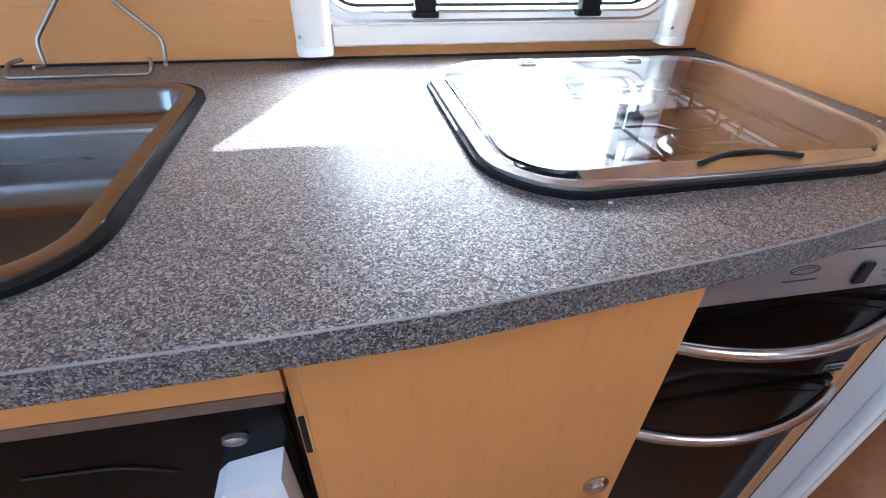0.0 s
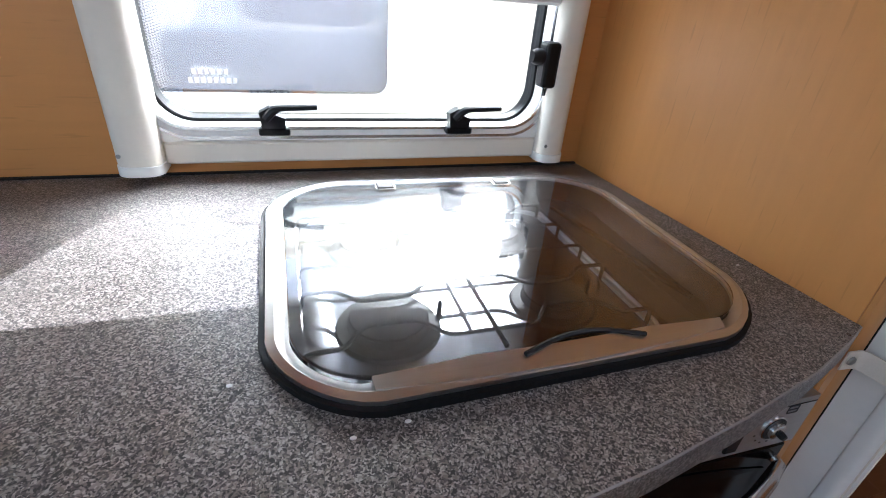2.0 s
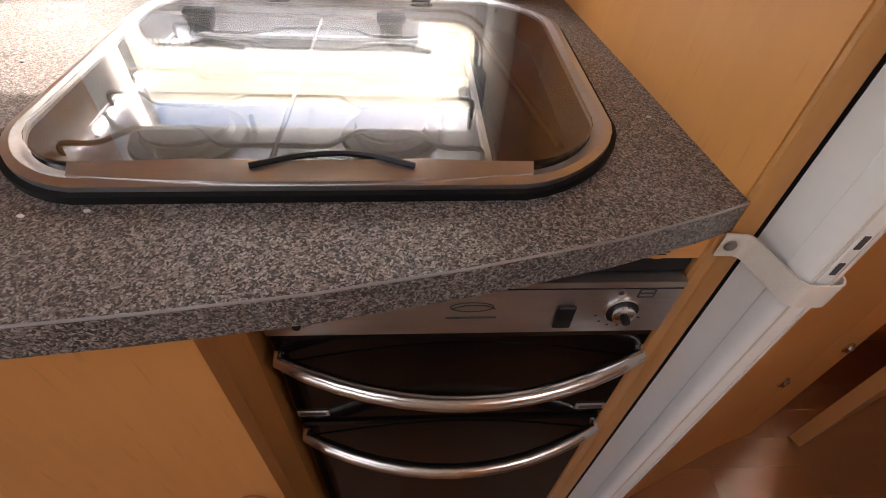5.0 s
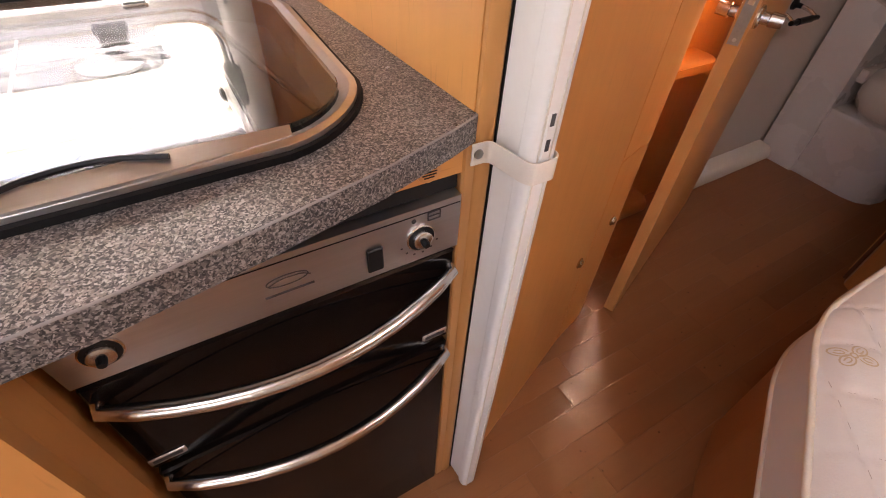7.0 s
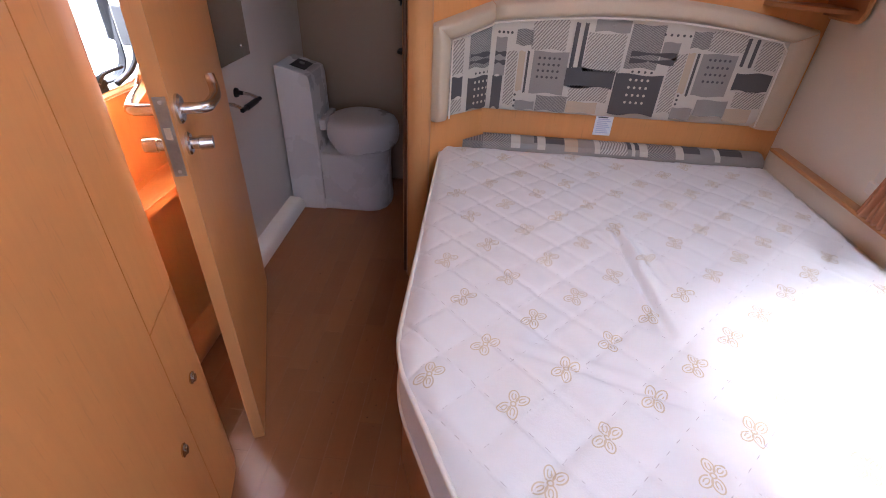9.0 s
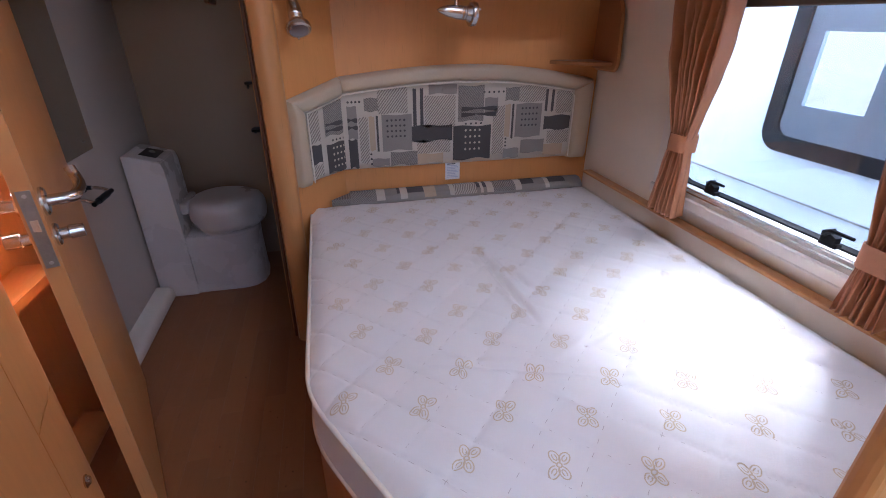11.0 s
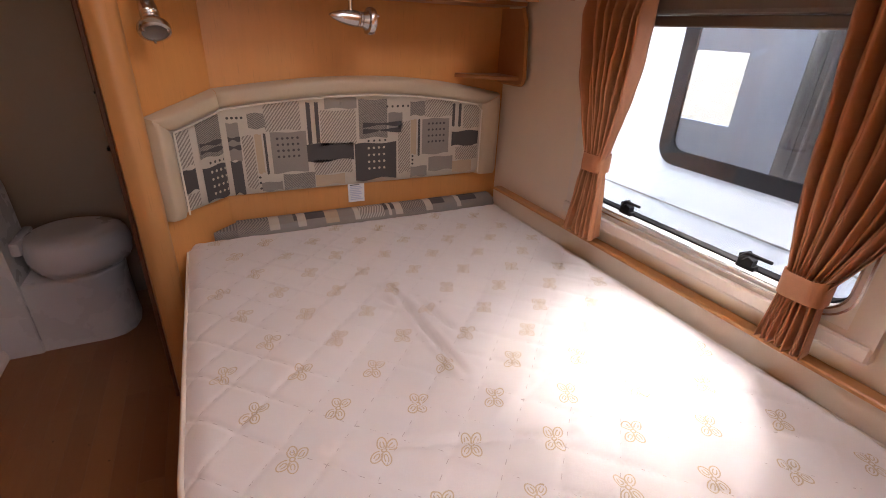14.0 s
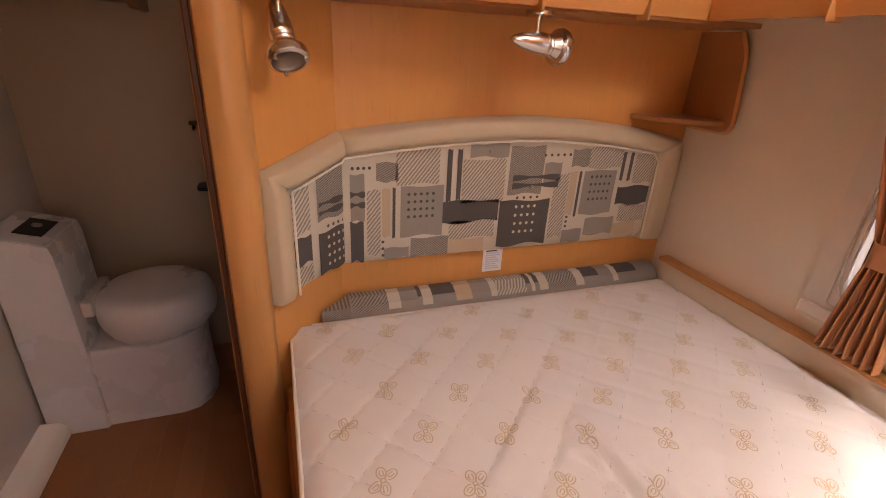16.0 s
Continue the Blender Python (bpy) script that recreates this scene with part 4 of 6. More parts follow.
part("emblem_bar", B(-0.196, -0.148, OY - 0.0066, OY - 0.0059, 0.766, 0.7685), M_INK, pl)


def oven_door(z0, z1, zh, label):
    dd = part("oven_door", B(OX0 + 0.006, OX1 - 0.004, OY - 0.004, OY + 0.019, z0, z1, bevel=0.003), M_OVEN, ck, label)
    n, arc = 12, []
    for i in range(n + 1):
        u = i / n * 2 - 1
        arc.append((OX0 + 0.012 + (OX1 - OX0 - 0.022) * (i / n), OY - 0.012 - 0.046 * (1 - u * u), zh - 0.006 * (1 - u * u)))
    arc = [(arc[0][0], OY - 0.002, zh + 0.002)] + arc + [(arc[-1][0], OY - 0.002, zh + 0.002)]
    part("handle", tube(bmesh.new(), arc, [0.006, 0.007] + [0.0088] * (n - 1) + [0.007, 0.006], 12), M_CHROME, dd, "bowed satin steel handle", smooth=50)
    up = [(OX0 + 0.02, zh - 0.012)] + [(OX0 + 0.02 + (OX1 - OX0 - 0.04) * i / 10, zh - 0.012 + 0.030 * math.sin(math.pi * i / 10)) for i in range(1, 10)] + [(OX1 - 0.02, zh - 0.012)]
    part("finger_recess", up_prism(bmesh.new(), up, OY - 0.0052, OY - 0.0038, 'y'), M_FRIDGE, dd)
    return dd


g = oven_door(0.560, 0.735, 0.706, "dark glass grill door")
o = oven_door(0.115, 0.545, 0.528, "dark glass oven door")
for x0, x1, z in ((OX0 + 0.008, OX0 + 0.046, 0.572), (OX1 - 0.046, OX1 - 0.008, 0.572)):
    v = part("vent_strip", B(x0, x1, OY - 0.0062, OY - 0.0041, z, z + 0.012, bevel=0.0008), M_STEEL, g)
    part("vent_slot", B(x0 + 0.004, x1 - 0.004, OY - 0.0068, OY - 0.0060, z + 0.003, z + 0.009), M_INK, v)
part("base_panel", B(OX0 + 0.006, OX1 - 0.004, OY, OY + 0.019, 0.0, 0.105), M_FRIDGE, ck)
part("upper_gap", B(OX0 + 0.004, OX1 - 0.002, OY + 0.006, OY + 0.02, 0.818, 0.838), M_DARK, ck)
fc = thing("oven_fascia", (-0.18, -0.5, 0.838), "thin beech fascia under the worktop over the oven", "trim")
part("strip", B(OX0 - 0.004, OX1, OY + 0.002, OY + 0.016, 0.8385, 0.8685), M_WOOD_H, fc)
vent = thing("round_vent", (-0.017, -0.521, 0.853), "small round beech-coloured vent grille under the worktop", "vent")
part("disc", lathe(bmesh.new(), [(0, 0), (0.0135, 0), (0.013, 0.0025), (0.0115, 0.003), (0, 0.003)], aim((-0.017, -0.520, 0.853), (0, -1, 0)), 24), M_EDGE, vent, smooth=40)
for i in range(-2, 3):
    hw = math.sqrt(0.0085 ** 2 - (i * 0.0032) ** 2)
    part("slot", B(-0.017 - hw, -0.017 + hw, -0.5236, -0.5228, 0.853 + i * 0.0032 - 0.0007, 0.853 + i * 0.0032 + 0.0007), M_DARK, vent)

# folded concertina door with its strap
cd = thing("folding_door", (0.075, -0.565, 0), "white concertina door folded back against the wardrobe and strapped", "folding door")
for i in range(6):
    x = 0.0615 + i * 0.005
    part("pleat", prism(bmesh.new(), [(x, -0.522), (x + 0.0024, -0.560 + 0.003 * (i % 2)), (x + 0.0048, -0.522)], 0.012, 1.93), M_WHITE, cd)
part("lead_post", prism(bmesh.new(), rrect(0.0605, 0.0945, -0.578, -0.556, (0.004, 0.004, 0.010, 0.010), 5), 0.012, 1.93), M_WHITE, cd, "rounded white lead post", smooth=40)
for x in (0.0675, 0.0825):
    part("post_groove", B(x, x + 0.0012, -0.5792, -0.5775, 0.012, 1.93), M_IVORY, cd)
mg = part("latch_plate", B(0.0695, 0.0790, -0.5805, -0.5775, 0.8745, 0.922, bevel=0.001), M_WHITE, cd)
for z in (0.884, 0.910):
    part("latch_slot", B(0.0720, 0.0765, -0.5812, -0.5804, z, z + 0.012), M_INK, mg)
stp = thing("strap", (0.05, -0.57, 0.855), "cream webbing strap holding the folded concertina door", "strap")
part("rivet", lathe(bmesh.new(), [(0, 0), (0.0055, 0), (0.005, 0.002), (0.003, 0.003), (0, 0.0034)], aim((0.0375, -0.5262, 0.8600), (0, -1, 0)), 16), M_SCREW, stp, smooth=40)

# dark strip put in as the shade of the gap beside the post
part("gap_shade_strip", prism(bmesh.new(), [(0.0612, -0.5215), (0.0920, -0.5215), (0.0920, -0.5135), (0.0612, -0.5135)], 0.0, 1.94), M_DARK, cd, "dark strip added for the shaded gap behind the folded door")

# wardrobe: slanted front and rounded corner panel
wd = thing("wardrobe", (0.35, -0.2, 0), "tall beech wardrobe with a slanted front and rounded corner", "wardrobe")


def slab_along(bm, line, thick, z0, z1):
    """A board that follows a plan line; the room lies on its right-hand side."""
    pts = [Vector((*p, 0)) for p in line]
    back = []
    for i, p in enumerate(pts):
        d = (pts[min(i + 1, len(pts) - 1)] - pts[max(i - 1, 0)]).normalized()
        back.append(p + Vector((-d.y, d.x, 0)) * thick)
    return prism(bm, [(p.x, p.y) for p in pts] + [(p.x, p.y) for p in reversed(back)], z0, z1)


part("front_panel", slab_along(bmesh.new(), [(0.1185, -0.5278), (0.5085, -0.3705)], 0.018, 0.0, TOPZ), M_WOOD, wd)
part("end_shadow_strip", slab_along(bmesh.new(), [(0.0985, -0.5345), (0.1180, -0.5272)], 0.016, 0.0, TOPZ), M_EDGE_SHADE, wd, "edge of the front panel, coloured dark as its shadow side")
curve = [(0.5115, -0.3693), (0.56, -0.3535), (0.60, -0.343), (0.635, -0.331), (0.663, -0.314), (0.684, -0.29), (0.697, -0.26), (0.704, -0.22), (0.706, -0.17)]
part("corner_door", slab_along(bmesh.new(), curve, 0.018, 0.612, TOPZ), M_WOOD, wd, smooth=30)
part("corner_door", slab_along(bmesh.new(), curve, 0.018, 0.0, 0.609), M_WOOD, wd, smooth=30)
part("side_panel", B(0.69, 0.708, -0.169, -0.001, 0.0, TOPZ), M_WOOD, wd)
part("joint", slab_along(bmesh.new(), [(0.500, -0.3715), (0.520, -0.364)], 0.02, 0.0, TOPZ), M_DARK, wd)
for (x, y, z), w in (((0.451, -0.3945, 0.378), (0.37, -0.93, 0)), ((0.585, -0.3475, 0.415), (0.27, -0.96, 0))):
    k = aim((x, y, z), w)
    part("push_knob", lathe(bmesh.new(), [(0, 0), (0.0125, 0), (0.0135, 0.003), (0.010, 0.005), (0.008, 0.0085), (0, 0.009)], k, 20), M_CHROME, wd, "chrome push knob", smooth=40)
part("scratch", slab_along(bmesh.new(), [(0.30, -0.4557), (0.36, -0.4317)], 0.0002, 0.252, 0.2528), M_PALE, wd)

line = bend([(0.0310, -0.5245, 0), (0.050, -0.5265, 0), (0.0585, -0.574, 0), (0.064, -0.5826, 0), (0.091, -0.5826, 0), (0.0975, -0.576, 0), (0.0975, -0.545, 0)], 0.006, 4)
bm = slab_along(bmesh.new(), [(p.x, p.y) for p in line], 0.0016, 0.848, 0.873)
for v in bm.verts:
    v.co.z -= 0.004 * max(0.0, min(1.0, (0.064 - v.co.x) / 0.060))
part("band", bm, M_STRAP, stp, smooth=40)

# ---- washroom ----
door = thing("door_1", (1.05, -0.24, 0.012), "beech-faced washroom door standing open, with lever handles", "door", kind="structure")
A, Bp = Vector((0.726, -0.375, 0)), Vector((1.385, -0.118, 0))
al = (Bp - A).normalized()
nr = Vector((al.y, -al.x, 0))


def on_door(s, off, z):
    p = A + al * s + nr * off
    return Vector((p.x, p.y, z))


L = (Bp - A).length
c4 = [on_door(0.002, 0, 0), on_door(L, 0, 0), on_door(L, -0.028, 0), on_door(0.002, -0.028, 0)]
part("leaf", prism(bmesh.new(), [(p.x, p.y) for p in c4], 0.012, 1.88), M_WOOD, door)
c4 = [on_door(-0.0015, 0.0005, 0), on_door(0.0018, 0.0005, 0), on_door(0.0018, -0.0285, 0), on_door(-0.0015, -0.0285, 0)]
part("lipping", prism(bmesh.new(), [(p.x, p.y) for p in c4], 0.012, 1.88), M_EDGE, door)
c4 = [on_door(-0.0035, -0.004, 0), on_door(-0.0016, -0.004, 0), on_door(-0.0016, -0.024, 0), on_door(-0.0035, -0.024, 0)]
lp = part("lock_plate", prism(bmesh.new(), [(p.x, p.y) for p in c4], 0.806, 0.948), M_SCREW, door, "worn steel lock plate")
c4 = [on_door(-0.010, -0.009, 0), on_door(-0.0036, -0.009, 0), on_door(-0.0036, -0.020, 0), on_door(-0.0036, -0.020, 0)]
part("latch_bolt", prism(bmesh.new(), [(p.x, p.y) for p in c4[:3]], 0.876, 0.896), M_PALE, lp, "brass latch bolt")
for z in (0.815, 0.939):
    part("screw", lathe(bmesh.new(), [(0, 0), (0.0035, 0), (0.003, 0.001), (0, 0.001)], aim(on_door(-0.0036, -0.014, z), -al), 10), M_STEEL, lp)
for s, f in ((1, 0.0), (-1, -0.028)):
    r = part("handle_rose", lathe(bmesh.new(), [(0, 0), (0.026, 0), (0.026, 0.004), (0.022, 0.008), (0, 0.008)], aim(on_door(0.045, f, 0.913), nr * s), 24), M_CHROME, door, smooth=40)
    part("lever_handle", tube(bmesh.new(), bend([on_door(0.045, f + 0.006 * s, 0.913), on_door(0.046, f + 0.048 * s, 0.913), on_door(0.115, f + 0.056 * s, 0.913), on_door(0.158, f + 0.050 * s, 0.920), on_door(0.170, f + 0.044 * s, 0.938)], 0.016), 0.0102, 10), M_CHROME, r, "curved satin chrome lever", smooth=50)
    k = part("lock_rose", lathe(bmesh.new(), [(0, 0), (0.021, 0), (0.021, 0.004), (0.018, 0.007), (0, 0.007)], aim(on_door(0.047, f, 0.848), nr * s), 22), M_CHROME, door, smooth=40)
    part("lock_knob", lathe(bmesh.new(), [(0.011, 0.006), (0.011, 0.02), (0.0135, 0.022), (0.012, 0.044), (0, 0.045)], aim(on_door(0.047, f, 0.848), nr * s), 20), M_CHROME, k, smooth=35)

shelf = thing("wall_shelf", (0.95, -0.05, 0.585), "rounded beech shelf under the washroom window", "shelf")
part("board", prism(bmesh.new(), rrect(0.709, 1.20, -0.105, -0.001, (0.002, 0.002, 0.03, 0.05), 5), 0.575, 0.600, bevel=0.006, seg=2), M_WOOD_H, shelf, smooth=40)

mir = thing("mirror", (1.55, -0.003, 0.77), "frameless wall mirror on the washroom wall", "mirror")
part("glass", B(1.41, 1.828, -0.006, -0.001, 0.77, 1.5, bevel=0.001), M_MIRROR, mir)
for x in (1.47, 1.77):
    part("mirror_clip", lathe(bmesh.new(), [(0, 0), (0.006, 0), (0.005, 0.003), (0, 0.004)], aim((x, -0.006, 0.81), (0, -1, 0)), 12), M_CHROME, mir)
rh = thing("paper_holder", (1.60, -0.05, 0.65), "chrome and black toilet paper holder on the wall", "paper holder")
for x in (1.535, 1.665):
    part("rose", lathe(bmesh.new(), [(0, 0), (0.018, 0), (0.016, 0.008), (0.009, 0.012), (0.007, 0.03), (0, 0.03)], aim((x, -0.001, 0.668), (0, -1, 0)), 18), M_BLACK, rh, smooth=40)
    part("arm", tube(bmesh.new(), bend([(x, -0.028, 0.668), (x, -0.060, 0.664), (x, -0.085, 0.650)], 0.015), 0.0065, 8), M_CHROME, rh, smooth=50)
part("roller", tube(bmesh.new(), [(1.525, -0.085, 0.65), (1.56, -0.085, 0.65), (1.562, -0.085, 0.65), (1.64, -0.085, 0.65), (1.642, -0.085, 0.65), (1.675, -0.085, 0.65)], [0.008, 0.008, 0.011, 0.011, 0.008, 0.008], 12), M_BLACK, rh, smooth=40)

# cassette toilet
wc = thing("toilet", (2.15, -0.25, 0), "pale moulded plastic cassette toilet with closed lid", "toilet")
bm = bmesh.new()
foot = [(2.02, -0.012), (2.02, -0.39), (2.035, -0.44), (2.075, -0.475), (2.14, -0.49), (2.22, -0.485), (2.28, -0.455), (2.31, -0.40), (2.32, -0.30), (2.34, -0.22), (2.40, -0.20), (2.40, -0.012)]
cx, cy = 2.16, -0.30
lv = [(1.0, 0.0), (1.0, 0.03), (0.985, 0.034), (0.97, 0.12), (0.955, 0.20), (0.965, 0.27), (0.95, 0.285), (0.90, 0.29)]
loops = [[bm.verts.new((x if y > -0.21 else cx + (x - cx) * k, y if y > -0.21 else cy + (y - cy) * k, z)) for x, y in foot] for k, z in lv]
for a, b in zip(loops, loops[1:]):
    for i in range(len(foot)):
        bm.faces.new((a[i], a[(i + 1) % len(foot)], b[(i + 1) % len(foot)], b[i]))
bm.faces.new(loops[-1])
part("base", bm, M_CERAMIC, wc, smooth=35)
bm = up_prism(bmesh.new(), [(-0.012, 0.0), (-0.175, 0.0), (-0.172, 0.30), (-0.165, 0.62), (-0.155, 0.655), (-0.03, 0.69), (-0.012, 0.69)], 2.005, 2.235, 'x')
bmesh.ops.bevel(bm, geom=[e for e in bm.edges if e.calc_length() > 0.1], offset=0.014, segments=3, affect='EDGES', clamp_overlap=True)
part("cistern_tower", bm, M_CERAMIC, wc, smooth=40)
bm = B(-0.06, 0.06, -0.034, 0.034, 0.0, 0.003, bevel=0.0008)
tilt = Matrix.Translation((2.12, -0.096, 0.6725)) @ Matrix.Rotation(radians(15.6), 4, 'X')
bm.transform(tilt)
pn = part("flush_panel", bm, M_BLACK, wc, "black flush control panel")
bm = lathe(bmesh.new(), [(0, 0.003), (0.013, 0.003), (0.012, 0.007), (0, 0.008)], tilt @ Matrix.Translation((0.008, 0, 0)), 18)
part("flush_button", bm, M_SCREW, pn, "grey round flush button", smooth=40)
bm = bmesh.new()
n = 28
prof = [(0.82, 0.285), (0.80, 0.292), (0.81, 0.300), (0.85, 0.306), (0.87, 0.312)]
shape = lambda k, z: [bm.verts.new((2.135 + 0.155 * k * math.cos(2 * math.pi * i / n), -0.345 + (0.175 if math.sin(2 * math.pi * i / n) < 0 else 0.15) * k * math.sin(2 * math.pi * i / n), z)) for i in range(n)]
loops = [shape(k, z) for k, z in prof]
for a, b in zip(loops, loops[1:]):
    for i in range(n):
        bm.faces.new((a[i], a[(i + 1) % n], b[(i + 1) % n], b[i]))
bm.faces.new(loops[-1])
bm.faces.new(loops[0][::-1])
part("bowl", bm, M_CERAMIC, wc, smooth=40)
bm = bmesh.new()
loops = [shape(k, z) for k, z in ((0.88, 0.313), (0.97, 0.322), (1.04, 0.345), (1.07, 0.375), (1.065, 0.402), (1.03, 0.428), (0.96, 0.446), (0.80, 0.456), (0.5, 0.460))]
for a, b in zip(loops, loops[1:]):
    for i in range(n):
        bm.faces.new((a[i], a[(i + 1) % n], b[(i + 1) % n], b[i]))
bm.faces.new(loops[-1])
bm.faces.new(loops[0][::-1])
part("lid", bm, M_CERAMIC, wc, "closed toilet lid", smooth=40)
part("lid_hinge", B(2.04, 2.23, -0.205, -0.174, 0.40, 0.452, bevel=0.008, seg=2), M_CERAMIC, wc, smooth=40)

cab = thing("wall_cabinet", (2.3, -0.2, 1.28), "beech wall cabinet over the toilet, its body coloured as in shade", "cabinet")
part("body", B(2.21, 2.415, -0.41, -0.002, 1.285, 1.72), M_WOOD_SHADE, cab)
part("front", B(2.192, 2.208, -0.41, -0.002, 1.315, 1.72, bevel=0.003), M_WOOD, cab)
part("end_bracket", up_prism(bmesh.new(), [(2.19, 1.72), (2.19, 1.33), (2.21, 1.285), (2.26, 1.265), (2.415, 1.262), (2.415, 1.72)], -0.428, -0.411, 'y'), M_EDGE, cab)
for z, nme, w in ((0.93, "robe_hook", 0.03), (0.71, "corner_tray", 0.09)):
    h = thing(nme, (2.38, -0.55, z), "small dark hook on the washroom end wall" if w < 0.05 else "small dark corner tray on the washroom end wall", "hook" if w < 0.05 else "tray")
    part("plate", prism(bmesh.new(), rrect(2.42 - w, 2.4195, -0.49 - w * 1.4, -0.49, w * 0.3, 4), z - 0.012, z, bevel=0.003), M_BLACK, h, smooth=40)
    part("stem", tube(bmesh.new(), [(2.4195, -0.50, z - 0.03), (2.40, -0.505, z - 0.022), (2.395, -0.505, z - 0.01)], 0.006, 8), M_BLACK, h, smooth=40)

# ---- bedroom ----
MT = 0.545                      # mattress top
MX1, MY0, MY1 = 1.642, -1.960, -0.768


def matt_x0(y):
    """Foot end of the mattress with its slanted, rounded corner."""
    d = max(0.0, MY1 - y)
    if d < 0.0385:
        return 0.678 - math.sqrt(0.35 ** 2 - (0.35 - d) ** 2)
    return max(0.022, 0.593 - d * 1.95)


def matt_h(x, y):
    q = 0.132
    h = 0.0
    for s in (x + y, x - y):
        f = abs((s / q) % 1 - 0.5) * 2          # 1 on a seam
        h -= 0.0038 * max(0.0, (f - 0.80) / 0.20) ** 1.4
    h += 0.004 * noise.noise((x * 5, y * 5, 0)) + 0.0030 * noise.noise((x * 15, y * 15, 3))
    # pulled crease in the middle
    for (ax, ay), (bx, by), dep in (((1.12, -1.285), (0.70, -1.31), 0.020), ((1.03, -1.33), (0.84, -1.37), 0.012), ((1.06, -1.24), (0.96, -1.31), 0.014), ((0.62, -1.0), (0.48, -1.42), 0.008), ((0.55, -1.30), (0.70, -1.60), 0.008)):
        t = max(0, min(1, ((x - ax) * (bx - ax) + (y - ay) * (by - ay)) / ((bx - ax) ** 2 + (by - ay) ** 2)))
        dd = math.hypot(x - ax - t * (bx - ax), y - ay - t * (by - ay))
        h -= dep * math.exp(-(dd / 0.0085) ** 2) * math.sin(math.pi * min(1, max(0.05, t))) - 0.25 * dep * math.exp(-((dd - 0.018) / 0.010) ** 2)
    e = min((x - matt_x0(y)) * 0.46, MX1 - x, MY1 - y, y - MY0)
    return h - 0.022 * max(0.0, 1 - e / 0.05) ** 2


mattress = thing("mattress", (0.9, -1.36, 0.39), "bare cream quilted mattress with embroidered motifs and piping", "mattress")
NU, NV = 200, 190
vs, fs = [], []
for j in range(NV + 1):
    y = MY1 + (MY0 - MY1) * (j / NV) ** 1.45
    a = matt_x0(y)
    for i in range(NU + 1):
        x = a + (MX1 - a) * i / NU
        vs.append((x - 0.9, y + 1.36, MT + matt_h(x, y) - 0.39))
for j in range(NV):
    for i in range(NU):
        k = j * (NU + 1) + i
        fs.append((k, k + NU + 1, k + NU + 2, k + 1))
me = bpy.data.meshes.new("quilted_top")
me.from_pydata(vs, [], fs)
me.materials.append(M_TICK)
me.polygons.foreach_set("use_smooth", [True] * len(me.polygons))
qt = new("quilted_top", me)
qt.parent = mattress
ORIGIN[qt.name] = ORIGIN["mattress"]
outline_m = [(MX1, MY1), *[(matt_x0(MY1 - d), MY1 - d) for d in (0.0, 0.0006, 0.0025, 0.006, 0.011, 0.018, 0.027, 0.0385, 0.06, 0.10, 0.18, 0.26, 0.30, 0.33)], (0.022, MY0), (MX1, MY0)]
bm = bmesh.new()
prism(bm, outline_m, 0.392, MT - 0.024)
part("side_border", bm, M_TICK, mattress)
for z in (0.40, MT - 0.022):
    part("piping", tube(bmesh.new(), [(x, y, z) for x, y in outline_m], 0.0055, 8, closed=True), M_PIPING, mattress, "ivory piping cord", smooth=60)

# embroidered motifs: loops of thread lying on the cloth
bm = bmesh.new()


def thread_loop(cx, cy, rx, ry, rot, a0, a1, w=0.0016, n=12):
    prev = None
    for i in range(n + 1):
        a = a0 + (a1 - a0) * i / n
        row = []
        for k in (-1, 1):
            px, py = (rx + k * w / 2) * math.cos(a), (ry + k * w / 2) * math.sin(a)
            x, y = cx + px * math.cos(rot) - py * math.sin(rot), cy + px * math.sin(rot) + py * math.cos(rot)
            row.append(bm.verts.new((x, y, MT + matt_h(x, y) + 0.0014)))
        if prev:
            bm.faces.new((prev[0], row[0], row[1], prev[1]))
        prev = row


rng = random.Random(4)
for j in range(-14, 15):
    for i in range(-12, 13):
        cx, cy = 1.059 - 0.047 * i - 0.085 * j, -1.043 - 0.146 * i + 0.099 * j
        if cx < matt_x0(cy) + 0.06 or cx > MX1 - 0.05 or cy < MY0 + 0.05 or cy > MY1 - 0.05:
            continue
        turn = rng.uniform(-0.12, 0.12) + 0.3
        for k in range(4):
            a = turn + k * 1.5708 + (0.3 if k % 2 else -0.3)
            ox, oy = cx + 0.0155 * math.cos(a), cy + 0.0185 * math.sin(a)
            thread_loop(ox, oy, 0.0125, 0.0085, a, -2.7, 2.7, 0.0024)
            thread_loop(ox, oy, 0.0065, 0.0035, a, 0.4, 5.6, 0.0022, 9)
        thread_loop(cx, cy, 0.0045, 0.0045, 0, 0, 6.28, 0.0028, 9)
part("embroidery", bm, M_GOLD, mattress, "tan embroidered loop motifs")["kind"] = "stuff"
bm = bmesh.new()
q = 0.132
for s in (1, -1):
    for k in range(-8, 30):
        c, prev = (k + 0.0) * q, None
        for i in range(150):
            y = MY1 - 0.03 - i * 0.0078
            x = c - s * y if s > 0 else c + y
            ok = matt_x0(y) + 0.03 < x < MX1 - 0.03 and MY0 + 0.03 < y and (i % 3 != 2)
            if ok:
                row = [bm.verts.new((x - 0.0007, y, MT + matt_h(x - 0.0007, y) + 0.0012)), bm.verts.new((x + 0.0007, y, MT + matt_h(x + 0.0007, y) + 0.0012))]
                if prev:
                    bm.faces.new((prev[0], row[0], row[1], prev[1]))
                prev = row
            else:
                prev = None
part("quilt_stitching", bm, M_STITCH, mattress)["kind"] = "stuff"

